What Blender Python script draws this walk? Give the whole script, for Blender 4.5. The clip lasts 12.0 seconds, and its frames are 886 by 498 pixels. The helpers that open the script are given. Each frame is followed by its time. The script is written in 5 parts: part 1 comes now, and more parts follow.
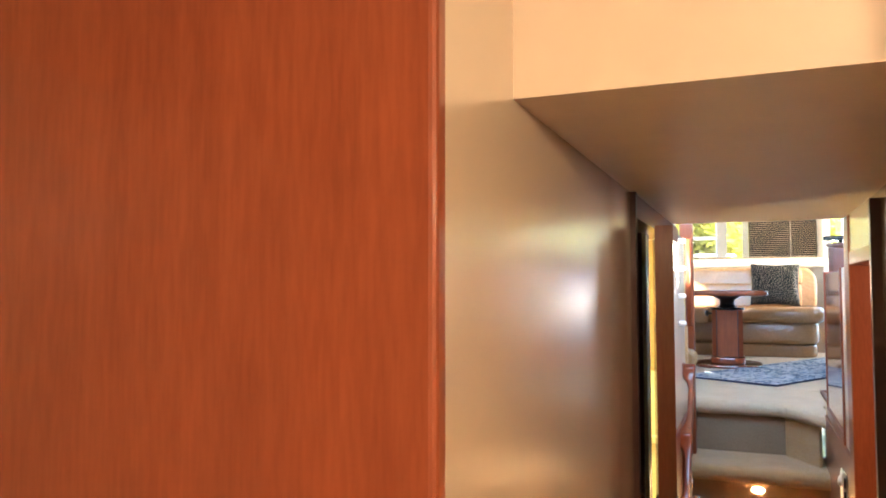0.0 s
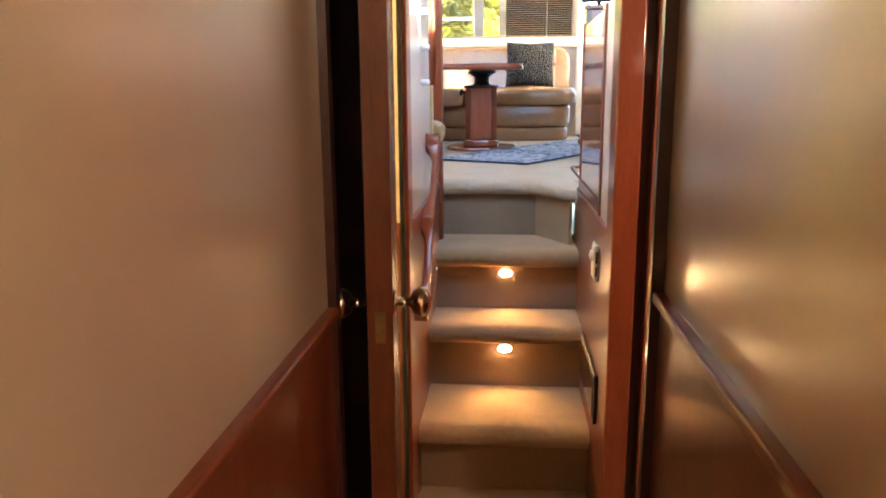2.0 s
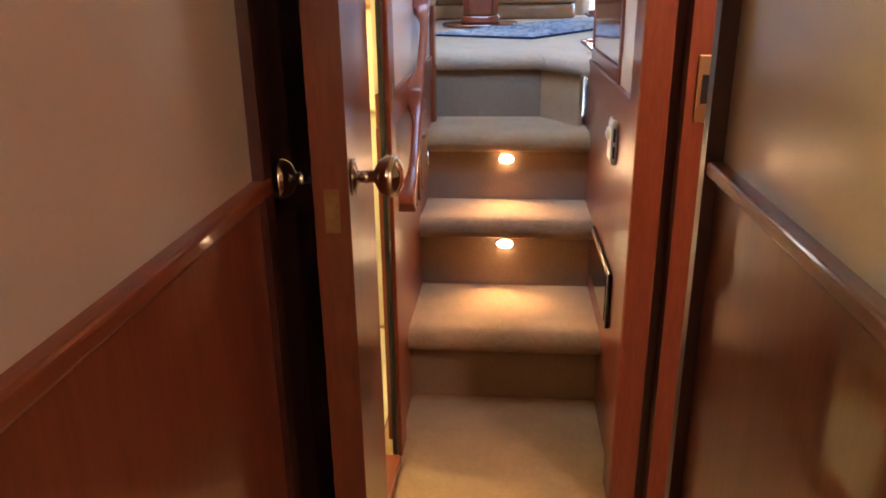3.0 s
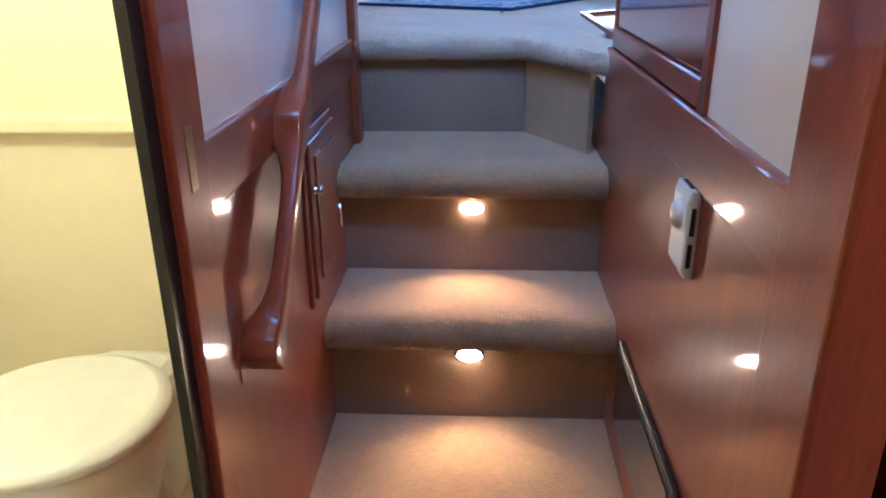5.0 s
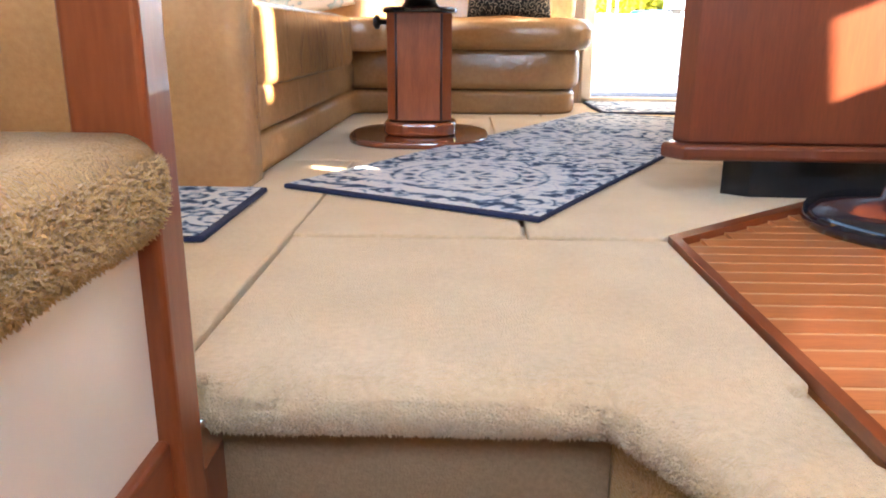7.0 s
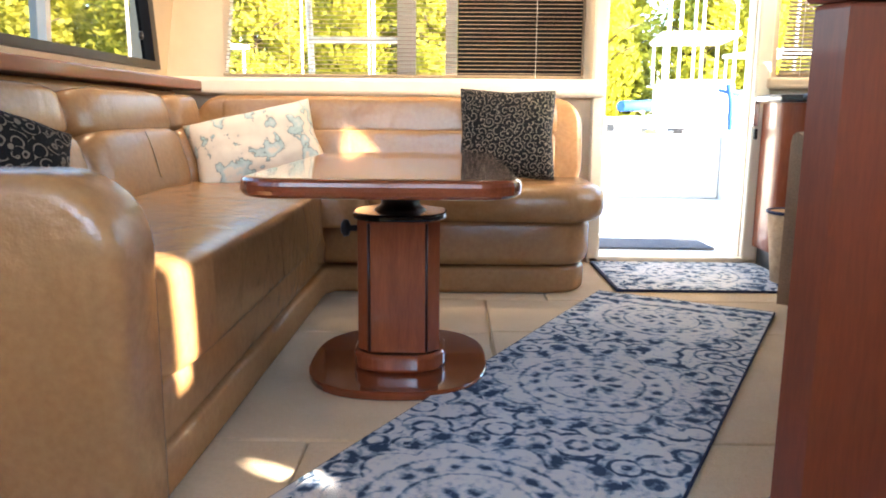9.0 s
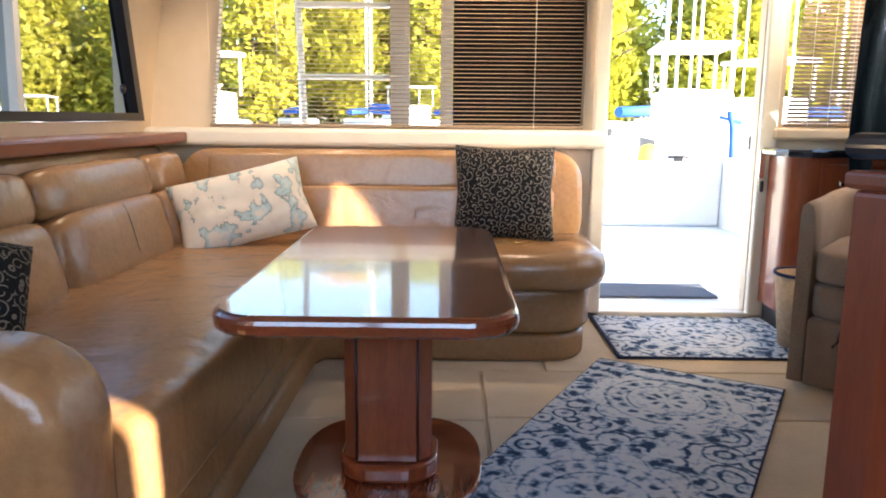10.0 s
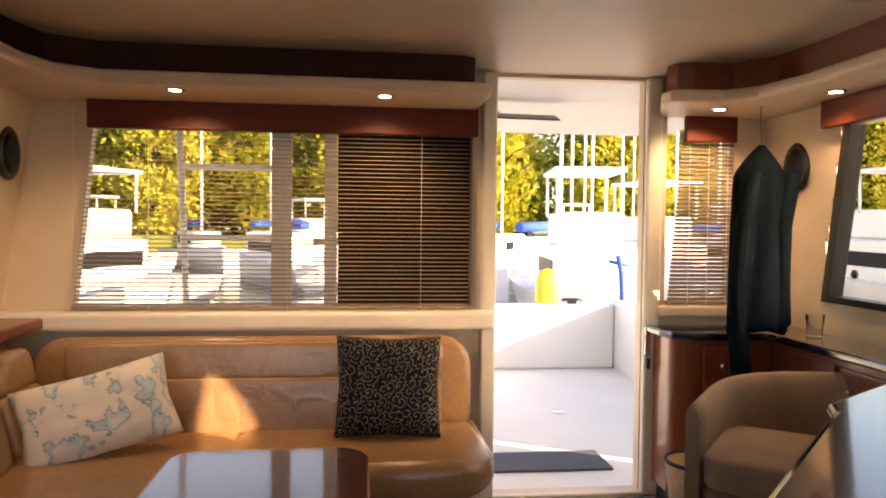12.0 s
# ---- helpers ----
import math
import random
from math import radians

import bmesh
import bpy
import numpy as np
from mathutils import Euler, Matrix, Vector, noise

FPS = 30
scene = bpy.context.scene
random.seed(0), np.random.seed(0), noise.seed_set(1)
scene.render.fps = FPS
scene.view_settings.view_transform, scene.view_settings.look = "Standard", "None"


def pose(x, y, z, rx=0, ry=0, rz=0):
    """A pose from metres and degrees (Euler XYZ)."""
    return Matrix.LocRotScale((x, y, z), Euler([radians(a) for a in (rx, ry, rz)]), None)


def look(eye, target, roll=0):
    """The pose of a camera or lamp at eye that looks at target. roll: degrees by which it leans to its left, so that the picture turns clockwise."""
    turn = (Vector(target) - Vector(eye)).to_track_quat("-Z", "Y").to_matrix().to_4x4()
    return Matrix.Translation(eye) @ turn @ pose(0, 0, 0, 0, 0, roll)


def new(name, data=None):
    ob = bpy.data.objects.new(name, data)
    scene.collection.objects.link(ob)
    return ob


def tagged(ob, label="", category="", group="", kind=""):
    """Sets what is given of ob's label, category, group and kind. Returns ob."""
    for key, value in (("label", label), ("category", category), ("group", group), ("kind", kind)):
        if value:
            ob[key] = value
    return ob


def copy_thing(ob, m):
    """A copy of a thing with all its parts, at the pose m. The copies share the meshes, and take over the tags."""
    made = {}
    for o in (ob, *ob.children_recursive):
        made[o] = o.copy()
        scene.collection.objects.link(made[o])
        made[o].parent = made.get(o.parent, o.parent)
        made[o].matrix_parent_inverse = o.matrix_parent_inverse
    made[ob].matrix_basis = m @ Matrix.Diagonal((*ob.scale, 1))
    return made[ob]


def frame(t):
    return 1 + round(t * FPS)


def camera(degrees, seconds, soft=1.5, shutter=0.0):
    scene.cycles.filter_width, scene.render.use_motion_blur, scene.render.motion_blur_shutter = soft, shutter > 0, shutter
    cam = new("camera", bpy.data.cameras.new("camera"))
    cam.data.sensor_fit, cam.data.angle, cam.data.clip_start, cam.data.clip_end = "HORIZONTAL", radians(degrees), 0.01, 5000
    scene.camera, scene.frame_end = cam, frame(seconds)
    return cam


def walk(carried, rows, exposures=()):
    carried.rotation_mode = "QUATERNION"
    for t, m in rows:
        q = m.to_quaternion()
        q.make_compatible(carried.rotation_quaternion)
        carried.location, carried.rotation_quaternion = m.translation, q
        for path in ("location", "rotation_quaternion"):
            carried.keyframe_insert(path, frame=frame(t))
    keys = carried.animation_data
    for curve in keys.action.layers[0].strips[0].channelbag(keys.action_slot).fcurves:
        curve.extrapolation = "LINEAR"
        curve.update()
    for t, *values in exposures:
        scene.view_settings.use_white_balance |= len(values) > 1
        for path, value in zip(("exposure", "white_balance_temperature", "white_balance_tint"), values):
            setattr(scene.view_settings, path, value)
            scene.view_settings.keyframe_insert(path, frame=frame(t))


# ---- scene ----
cam = camera(61.7, 12.0, soft=1.9)
PATH = [
    (0, (-0.004, -4.156, 0.578), (-0.772, -2.313, 0.687), 0.0),
    (0.5, (-0.011, -3.969, 0.556), (-0.545, -2.042, 0.582), -1.0),
    (1, (-0.001, -3.831, 0.534), (-0.316, -1.86, 0.409), -0.8),
    (1.5, (0.006, -3.627, 0.461), (-0.187, -1.655, 0.191), -0.7),
    (2, (0.005, -3.414, 0.393), (-0.167, -1.464, -0.019), -0.4),
    (2.5, (0.008, -3.253, 0.325), (-0.164, -1.344, -0.247), -0.6),
    (4.3, (-0.002, -2.398, 0.167), (-0.152, -0.545, -0.571), -0.7),
    (4.5, (0.0, -2.26, 0.162), (-0.127, -0.406, -0.578), -0.4),
    (5, (0.018, -1.96, 0.198), (-0.079, -0.108, -0.551), -0.4),
    (5.5, (-0.014, -1.659, 0.245), (-0.078, 0.202, -0.486), -0.4),
    (6, (-0.033, -1.264, 0.261), (-0.077, 0.613, -0.427), -0.4),
    (6.5, (-0.035, -0.936, 0.284), (-0.077, 0.965, -0.34), 0.3),
    (7, (-0.036, -0.71, 0.35), (-0.085, 1.212, -0.201), 0.4),
    (7.2, (-0.037, -0.635, 0.37), (-0.083, 1.292, -0.157), 0.4),
    (8.0, (-0.05, -0.388, 0.545), (-0.08, 1.559, 0.095), 0.4),
    (8.8, (-0.067, -0.088, 0.66), (-0.081, 1.877, 0.285), 0.6),
    (9, (-0.045, -0.068, 0.69), (-0.069, 1.901, 0.34), 0.5),
    (9.5, (-0.037, 0.011, 0.84), (-0.057, 1.978, 0.48), 0.6),
    (10, (-0.036, 0.097, 0.917), (-0.054, 2.066, 0.568), 0.5),
    (10.5, (-0.022, 0.208, 1.022), (-0.031, 2.196, 0.802), 0.6),
    (11, (-0.027, 0.229, 1.174), (-0.015, 2.225, 1.049), 0.5),
    (11.5, (0.014, 0.196, 1.226), (0.072, 2.194, 1.154), 0.5),
    (12, (0.059, 0.25, 1.233), (0.288, 2.236, 1.171), 0.6),
]
EXPOSURES = [(0, 4.15, 5100, 4), (1.5, 3.95, 5300, 6), (2.6, 4.15, 4950, 12), (4.4, 3.8, 4200, 12), (5.0, 3.7, 3750, 12), (5.5, 3.95, 3650, 12), (6.2, 4.4, 5300, 12), (7.2, 4.4, 6600, 14), (8.8, 3.75, 6000, 12), (10, 3.1, 5700, 14), (12, 2.15, 7600, 27)]
walk(cam, [(t, look(eye, target, roll)) for t, eye, target, roll in PATH], EXPOSURES)

# ---- world, sun, exposure ----
world = bpy.data.worlds.new("sky")
scene.world = world
world.use_nodes = True
sky = world.node_tree.nodes.new("ShaderNodeTexSky")
sky.sky_type, sky.sun_disc = "NISHITA", False
sky.sun_elevation, sky.sun_rotation = radians(19), radians(120.5)
world.node_tree.links.new(sky.outputs[0], world.node_tree.nodes["Background"].inputs[0])
world.node_tree.nodes["Background"].inputs[1].default_value = 0.15
sun = new("sun", bpy.data.lights.new("sun", "SUN"))
sun.data.energy, sun.data.angle, sun.data.color = 5.0, radians(0.6), (1.0, 0.81, 0.56)
sun.matrix_world = look((25.5, -15, 11.2), (0, 0, 1.0))


def lamp(name, kind, place, energy, color, size=0.05, target=None):
    ob = new(name, bpy.data.lights.new(name, kind))
    ob.data.energy, ob.data.color = energy, color
    if kind == "AREA":
        ob.data.shape, ob.data.size, ob.data.size_y = "RECTANGLE", size[0], size[1]
    else:
        ob.data.shadow_soft_size = size
    ob.matrix_world = look(place, target) if target else pose(*place)
    if kind == "SPOT":
        ob.data.spot_size, ob.data.spot_blend = radians(120), 0.8
    return ob


# daylight of the windscreen and the forward side windows
lamp("windscreen_daylight", "AREA", (-0.15, -1.36, 1.4), 2.4, (0.66, 0.84, 1.0), (2.0, 0.7), (0.2, 2.0, 0.1))
# forward cabin and washroom lamps below deck, with one added fill between them
lamp("cabin_lamp", "POINT", (0.7, -4.7, 0.95), 7.0, (1.0, 0.63, 0.33), 0.08)
# added fill to brighten the wardrobe; no fixture is known in this cabin
lamp("side_cabin_fill", "POINT", (0.95, -2.3, 0.6), 3.0, (1.0, 0.60, 0.32), 0.08)
lamp("washroom_lamp", "POINT", (-0.85, -1.15, 0.6), 2.3, (1.0, 0.72, 0.26), 0.06)

# ---- materials ----


def mat(name, color, rough=0.5, metal=0.0, coat=0.0, noise=(0, 0), dark=None, stretch=(1, 1, 1), bump=0.0, bump_scale=200.0, sheen=0.0, spec=0.5):
    """Base colour mixed with a darker one by noise at two scales, with a fine bump."""
    m = bpy.data.materials.new(name)
    m.use_nodes = True
    nt = m.node_tree
    b = nt.nodes["Principled BSDF"]
    b.inputs["Roughness"].default_value, b.inputs["Metallic"].default_value = rough, metal
    b.inputs["Coat Weight"].default_value, b.inputs["Coat Roughness"].default_value = coat, 0.06
    b.inputs["Sheen Weight"].default_value = sheen
    b.inputs["Specular IOR Level"].default_value = spec
    b.inputs["Base Color"].default_value = (*color, 1)
    co = nt.nodes.new("ShaderNodeTexCoord")
    mp = nt.nodes.new("ShaderNodeMapping")
    mp.inputs["Scale"].default_value = stretch
    nt.links.new(co.outputs["Object"], mp.inputs[0])
    if noise[0]:
        dark = dark or tuple(c * 0.7 for c in color)
        last = None
        for k, sc in enumerate(noise):
            n = nt.nodes.new("ShaderNodeTexNoise")
            n.inputs["Scale"].default_value, n.inputs["Detail"].default_value = sc, 4
            nt.links.new(mp.outputs[0], n.inputs["Vector"])
            r = nt.nodes.new("ShaderNodeMapRange")
            r.inputs[1].default_value, r.inputs[2].default_value = 0.32, 0.68
            nt.links.new(n.outputs[0], r.inputs[0])
            if last is None:
                last = r
            else:
                a = nt.nodes.new("ShaderNodeMath")
                a.operation = "MULTIPLY_ADD"
                a.inputs[1].default_value = 0.5
                h = nt.nodes.new("ShaderNodeMath")
                h.operation = "MULTIPLY"
                h.inputs[1].default_value = 0.5
                nt.links.new(r.outputs[0], h.inputs[0])
                nt.links.new(last.outputs[0], a.inputs[0])
                nt.links.new(h.outputs[0], a.inputs[2])
                last = a
        mx = nt.nodes.new("ShaderNodeMix")
        mx.data_type = "RGBA"
        mx.inputs[6].default_value, mx.inputs[7].default_value = (*dark, 1), (*color, 1)
        nt.links.new(last.outputs[0], mx.inputs[0])
        nt.links.new(mx.outputs[2], b.inputs["Base Color"])
    if bump:
        n = nt.nodes.new("ShaderNodeTexNoise")
        n.inputs["Scale"].default_value, n.inputs["Detail"].default_value = bump_scale, 3
        nt.links.new(co.outputs["Object"], n.inputs["Vector"])
        bp = nt.nodes.new("ShaderNodeBump")
        bp.inputs["Strength"].default_value, bp.inputs["Distance"].default_value = bump, 0.01
        nt.links.new(n.outputs[0], bp.inputs["Height"])
        nt.links.new(bp.outputs[0], b.inputs["Normal"])
    return m


def glow(name, color, strength):
    m = mat(name, color)
    b = m.node_tree.nodes["Principled BSDF"]
    b.inputs["Emission Color"].default_value = (*color, 1)
    b.inputs["Emission Strength"].default_value = strength
    return m


def glass(name, tint=(1, 1, 1)):
    m = bpy.data.materials.new(name)
    m.use_nodes = True
    b = m.node_tree.nodes["Principled BSDF"]
    b.inputs["Base Color"].default_value = (*tint, 1)
    b.inputs["Transmission Weight"].default_value, b.inputs["Roughness"].default_value, b.inputs["IOR"].default_value = 1, 0, 1.05
    return m


CHERRY = mat("cherry_wood", (0.22, 0.056, 0.018), 0.38, coat=0.6, spec=0.2, noise=(3, 22), dark=(0.155, 0.036, 0.012), stretch=(9, 9, 1), bump=0.02, bump_scale=60)
CHERRY_H = mat("cherry_wood_level", (0.22, 0.056, 0.018), 0.38, coat=0.6, spec=0.2, noise=(3, 22), dark=(0.155, 0.036, 0.012), stretch=(9, 1, 9), bump=0.02, bump_scale=60)
CHERRY_TOP = mat("cherry_table", (0.20, 0.05, 0.02), 0.2, coat=1.0, noise=(3, 24), dark=(0.15, 0.035, 0.013), stretch=(9, 1, 9))
CHERRY_LIGHT = mat("cherry_pedestal", (0.29, 0.072, 0.025), 0.25, coat=0.8, noise=(4, 30), dark=(0.19, 0.045, 0.017), stretch=(10, 10, 1))
CONSOLE = mat("console_cherry", (0.14, 0.032, 0.013), 0.3, coat=0.3, noise=(3, 22), dark=(0.09, 0.02, 0.009), stretch=(9, 9, 1))
BAND = mat("soffit_band", (0.045, 0.013, 0.007), 0.6, noise=(3, 25), dark=(0.025, 0.007, 0.004), stretch=(1, 1, 9), spec=0.2)
VALANCE = mat("valance_cherry", (0.13, 0.025, 0.010), 0.5, spec=0.2, noise=(3, 25), dark=(0.08, 0.016, 0.007), stretch=(1, 1, 9))
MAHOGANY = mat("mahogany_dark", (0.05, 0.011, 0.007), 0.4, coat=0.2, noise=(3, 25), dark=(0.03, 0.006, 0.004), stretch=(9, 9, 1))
CREAM = mat("cream_wall_panel", (0.58, 0.46, 0.32), 0.24, spec=1.0, noise=(1.5, 9), dark=(0.54, 0.44, 0.32), bump=0.015, bump_scale=300)
CREAM.node_tree.nodes["Principled BSDF"].inputs["Coat Weight"].default_value = 1.0
CREAM.node_tree.nodes["Principled BSDF"].inputs["Coat Roughness"].default_value = 0.24
SILL = mat("white_moulded_sill", (0.76, 0.70, 0.58), 0.4, noise=(2, 12), dark=(0.70, 0.63, 0.51), bump=0.01)
GELCOAT = mat("cream_gelcoat_side", (0.68, 0.55, 0.39), 0.42, noise=(2, 12), dark=(0.62, 0.49, 0.34), bump=0.01)
VINYL = mat("cream_headliner", (0.66, 0.545, 0.40), 0.45, noise=(1.2, 14), dark=(0.60, 0.49, 0.355), bump=0.02, bump_scale=350)
STAIRLINER = mat("white_stair_panel", (0.76, 0.70, 0.62), 0.16, noise=(1.5, 10), dark=(0.70, 0.64, 0.56))
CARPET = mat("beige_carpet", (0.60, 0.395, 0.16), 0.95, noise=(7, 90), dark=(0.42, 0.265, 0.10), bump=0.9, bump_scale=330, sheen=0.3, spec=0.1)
# darker copy of the step carpet: the shade on the risers is in its colour
CARPET_DARK = mat("shaded_carpet", (0.31, 0.22, 0.135), 0.95, noise=(5, 160), dark=(0.215, 0.15, 0.09), bump=0.4, bump_scale=330, spec=0.1)
SALON_CARPET = mat("salon_carpet", (0.75, 0.61, 0.42), 0.95, noise=(6, 110), dark=(0.58, 0.455, 0.285), bump=0.8, bump_scale=330, sheen=0.3, spec=0.1)
def creased(m, scale, strength):
    """Adds soft creases to a material on top of its fine bump."""
    nt = m.node_tree
    b = nt.nodes["Principled BSDF"]
    n = nt.nodes.new("ShaderNodeTexNoise")
    n.inputs["Scale"].default_value, n.inputs["Detail"].default_value, n.inputs["Distortion"].default_value = scale, 2, 1.5
    co = nt.nodes.new("ShaderNodeTexCoord")
    nt.links.new(co.outputs["Object"], n.inputs["Vector"])
    bp = nt.nodes.new("ShaderNodeBump")
    bp.inputs["Strength"].default_value, bp.inputs["Distance"].default_value = strength, 0.03
    nt.links.new(n.outputs[0], bp.inputs["Height"])
    if b.inputs["Normal"].links:
        nt.links.new(b.inputs["Normal"].links[0].from_socket, bp.inputs["Normal"])
    nt.links.new(bp.outputs[0], b.inputs["Normal"])
    return m


LEATHER = mat("tan_leather", (0.35, 0.195, 0.085), 0.27, noise=(4, 60), dark=(0.27, 0.145, 0.06), bump=0.10, bump_scale=160, spec=0.75)
creased(LEATHER, 5.5, 0.24)
FABRIC = mat("beige_weave", (0.36, 0.25, 0.16), 0.85, noise=(8, 240), dark=(0.20, 0.135, 0.085), bump=0.5, bump_scale=320, sheen=0.2, spec=0.2)
BLACK = mat("black_plastic", (0.012, 0.012, 0.014), 0.35, noise=(6, 40), dark=(0.006, 0.006, 0.007))
BLACK_STONE = mat("black_counter", (0.012, 0.014, 0.02), 0.12, coat=0.8, noise=(30, 200), dark=(0.004, 0.005, 0.008))
CHROME = mat("chrome", (0.75, 0.74, 0.72), 0.14, metal=1.0)
OLD_BRASS = mat("tarnished_brass", (0.30, 0.19, 0.07), 0.42, metal=1.0, noise=(30, 120))
BRASS = mat("brass", (0.65, 0.48, 0.2), 0.3, metal=1.0)
WHITE = mat("white_plastic", (0.78, 0.76, 0.72), 0.4, noise=(3, 20), dark=(0.7, 0.68, 0.63))
DECK = mat("white_deck", (0.82, 0.81, 0.78), 0.55, noise=(2, 60), dark=(0.74, 0.73, 0.70), bump=0.1, bump_scale=400)
SLAT = mat("blind_slat", (0.30, 0.215, 0.135), 0.5, noise=(3, 30), dark=(0.25, 0.18, 0.11))
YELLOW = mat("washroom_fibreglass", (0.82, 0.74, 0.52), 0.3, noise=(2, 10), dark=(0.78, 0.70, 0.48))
TEAK = mat("teak_strip", (0.50, 0.19, 0.06), 0.3, coat=0.4, noise=(4, 40), dark=(0.33, 0.11, 0.035), stretch=(1, 10, 1))
HOLLY = mat("holly_strip", (0.62, 0.42, 0.24), 0.35, coat=0.3, noise=(4, 40), stretch=(1, 10, 1))
JACKET = mat("navy_jacket", (0.005, 0.009, 0.013), 0.9, noise=(9, 90), dark=(0.003, 0.005, 0.007), bump=0.3, bump_scale=150, spec=0.03)
NAVY = mat("navy_binding", (0.012, 0.022, 0.075), 0.9, noise=(20, 200), bump=0.4)
LAMPGLOW = glow("warm_lamp_glow", (1.0, 0.55, 0.2), 16)
SPOTGLOW = glow("downlight_glow", (1.0, 0.85, 0.6), 12)
GLASS = glass("clear_glass")
SMOKED = glass("smoked_glass", (0.48, 0.47, 0.41))
TINTED = glass("tinted_glass", (0.10, 0.097, 0.09))
TINTED.node_tree.nodes["Principled BSDF"].inputs["Roughness"].default_value = 0.05
DARKGLASS = mat("dark_screen", (0.008, 0.010, 0.013), 0.5, noise=(2, 9), spec=0.2)
GREYMAT = mat("grey_rubber", (0.10, 0.11, 0.14), 0.9, noise=(30, 200), bump=0.5)
WICKER = mat("wicker", (0.5, 0.38, 0.24), 0.8, noise=(40, 200), dark=(0.3, 0.2, 0.12), bump=0.5)
LEAF = mat("leaf", (0.52, 0.48, 0.06), 0.6, noise=(0.25, 2), dark=(0.38, 0.41, 0.045))


def translucent(m, amount):
    """Lets light pass through thin leaves."""
    nt = m.node_tree
    b, out = nt.nodes["Principled BSDF"], nt.nodes["Material Output"]
    t = nt.nodes.new("ShaderNodeBsdfTranslucent")
    nt.links.new(b.inputs["Base Color"].links[0].from_socket, t.inputs["Color"])
    mx = nt.nodes.new("ShaderNodeMixShader")
    mx.inputs[0].default_value = amount
    nt.links.new(b.outputs[0], mx.inputs[1])
    nt.links.new(t.outputs[0], mx.inputs[2])
    nt.links.new(mx.outputs[0], out.inputs["Surface"])


translucent(LEAF, 0.5)
GRASS = mat("shore_grass", (0.26, 0.27, 0.06), 0.9, noise=(0.3, 3), dark=(0.14, 0.17, 0.04))
BARK = mat("bark", (0.12, 0.09, 0.065), 0.9, noise=(3, 20), dark=(0.06, 0.045, 0.03))
HULL = mat("white_hull", (0.8, 0.8, 0.79), 0.35, noise=(0.5, 4), dark=(0.72, 0.72, 0.71))
WATER = mat("harbour_water", (0.10, 0.12, 0.11), 0.12, noise=(0.05, 0.6), dark=(0.06, 0.075, 0.07), bump=0.35, bump_scale=1.2)
CANVAS = mat("blue_canvas", (0.02, 0.10, 0.42), 0.8, noise=(2, 10))
BUOY = mat("yellow_buoy", (0.75, 0.6, 0.03), 0.5, noise=(3, 10))


def ramp_nodes(m, build):
    """Adds a pattern: build(nodes, links, coordinates) gives the socket of a colour."""
    nt = m.node_tree
    co = nt.nodes.new("ShaderNodeTexCoord")
    nt.links.new(build(nt.nodes, nt.links, co.outputs["Object"]), nt.nodes["Principled BSDF"].inputs["Base Color"])
    return m


def stops(nodes, links, fac, *pairs):
    r = nodes.new("ShaderNodeValToRGB")
    r.color_ramp.interpolation = "LINEAR"
    while len(r.color_ramp.elements) < len(pairs):
        r.color_ramp.elements.new(0.5)
    for e, (p, c) in zip(r.color_ramp.elements, pairs):
        e.position, e.color = p, (*c, 1)
    links.new(fac, r.inputs[0])
    return r.outputs[0]


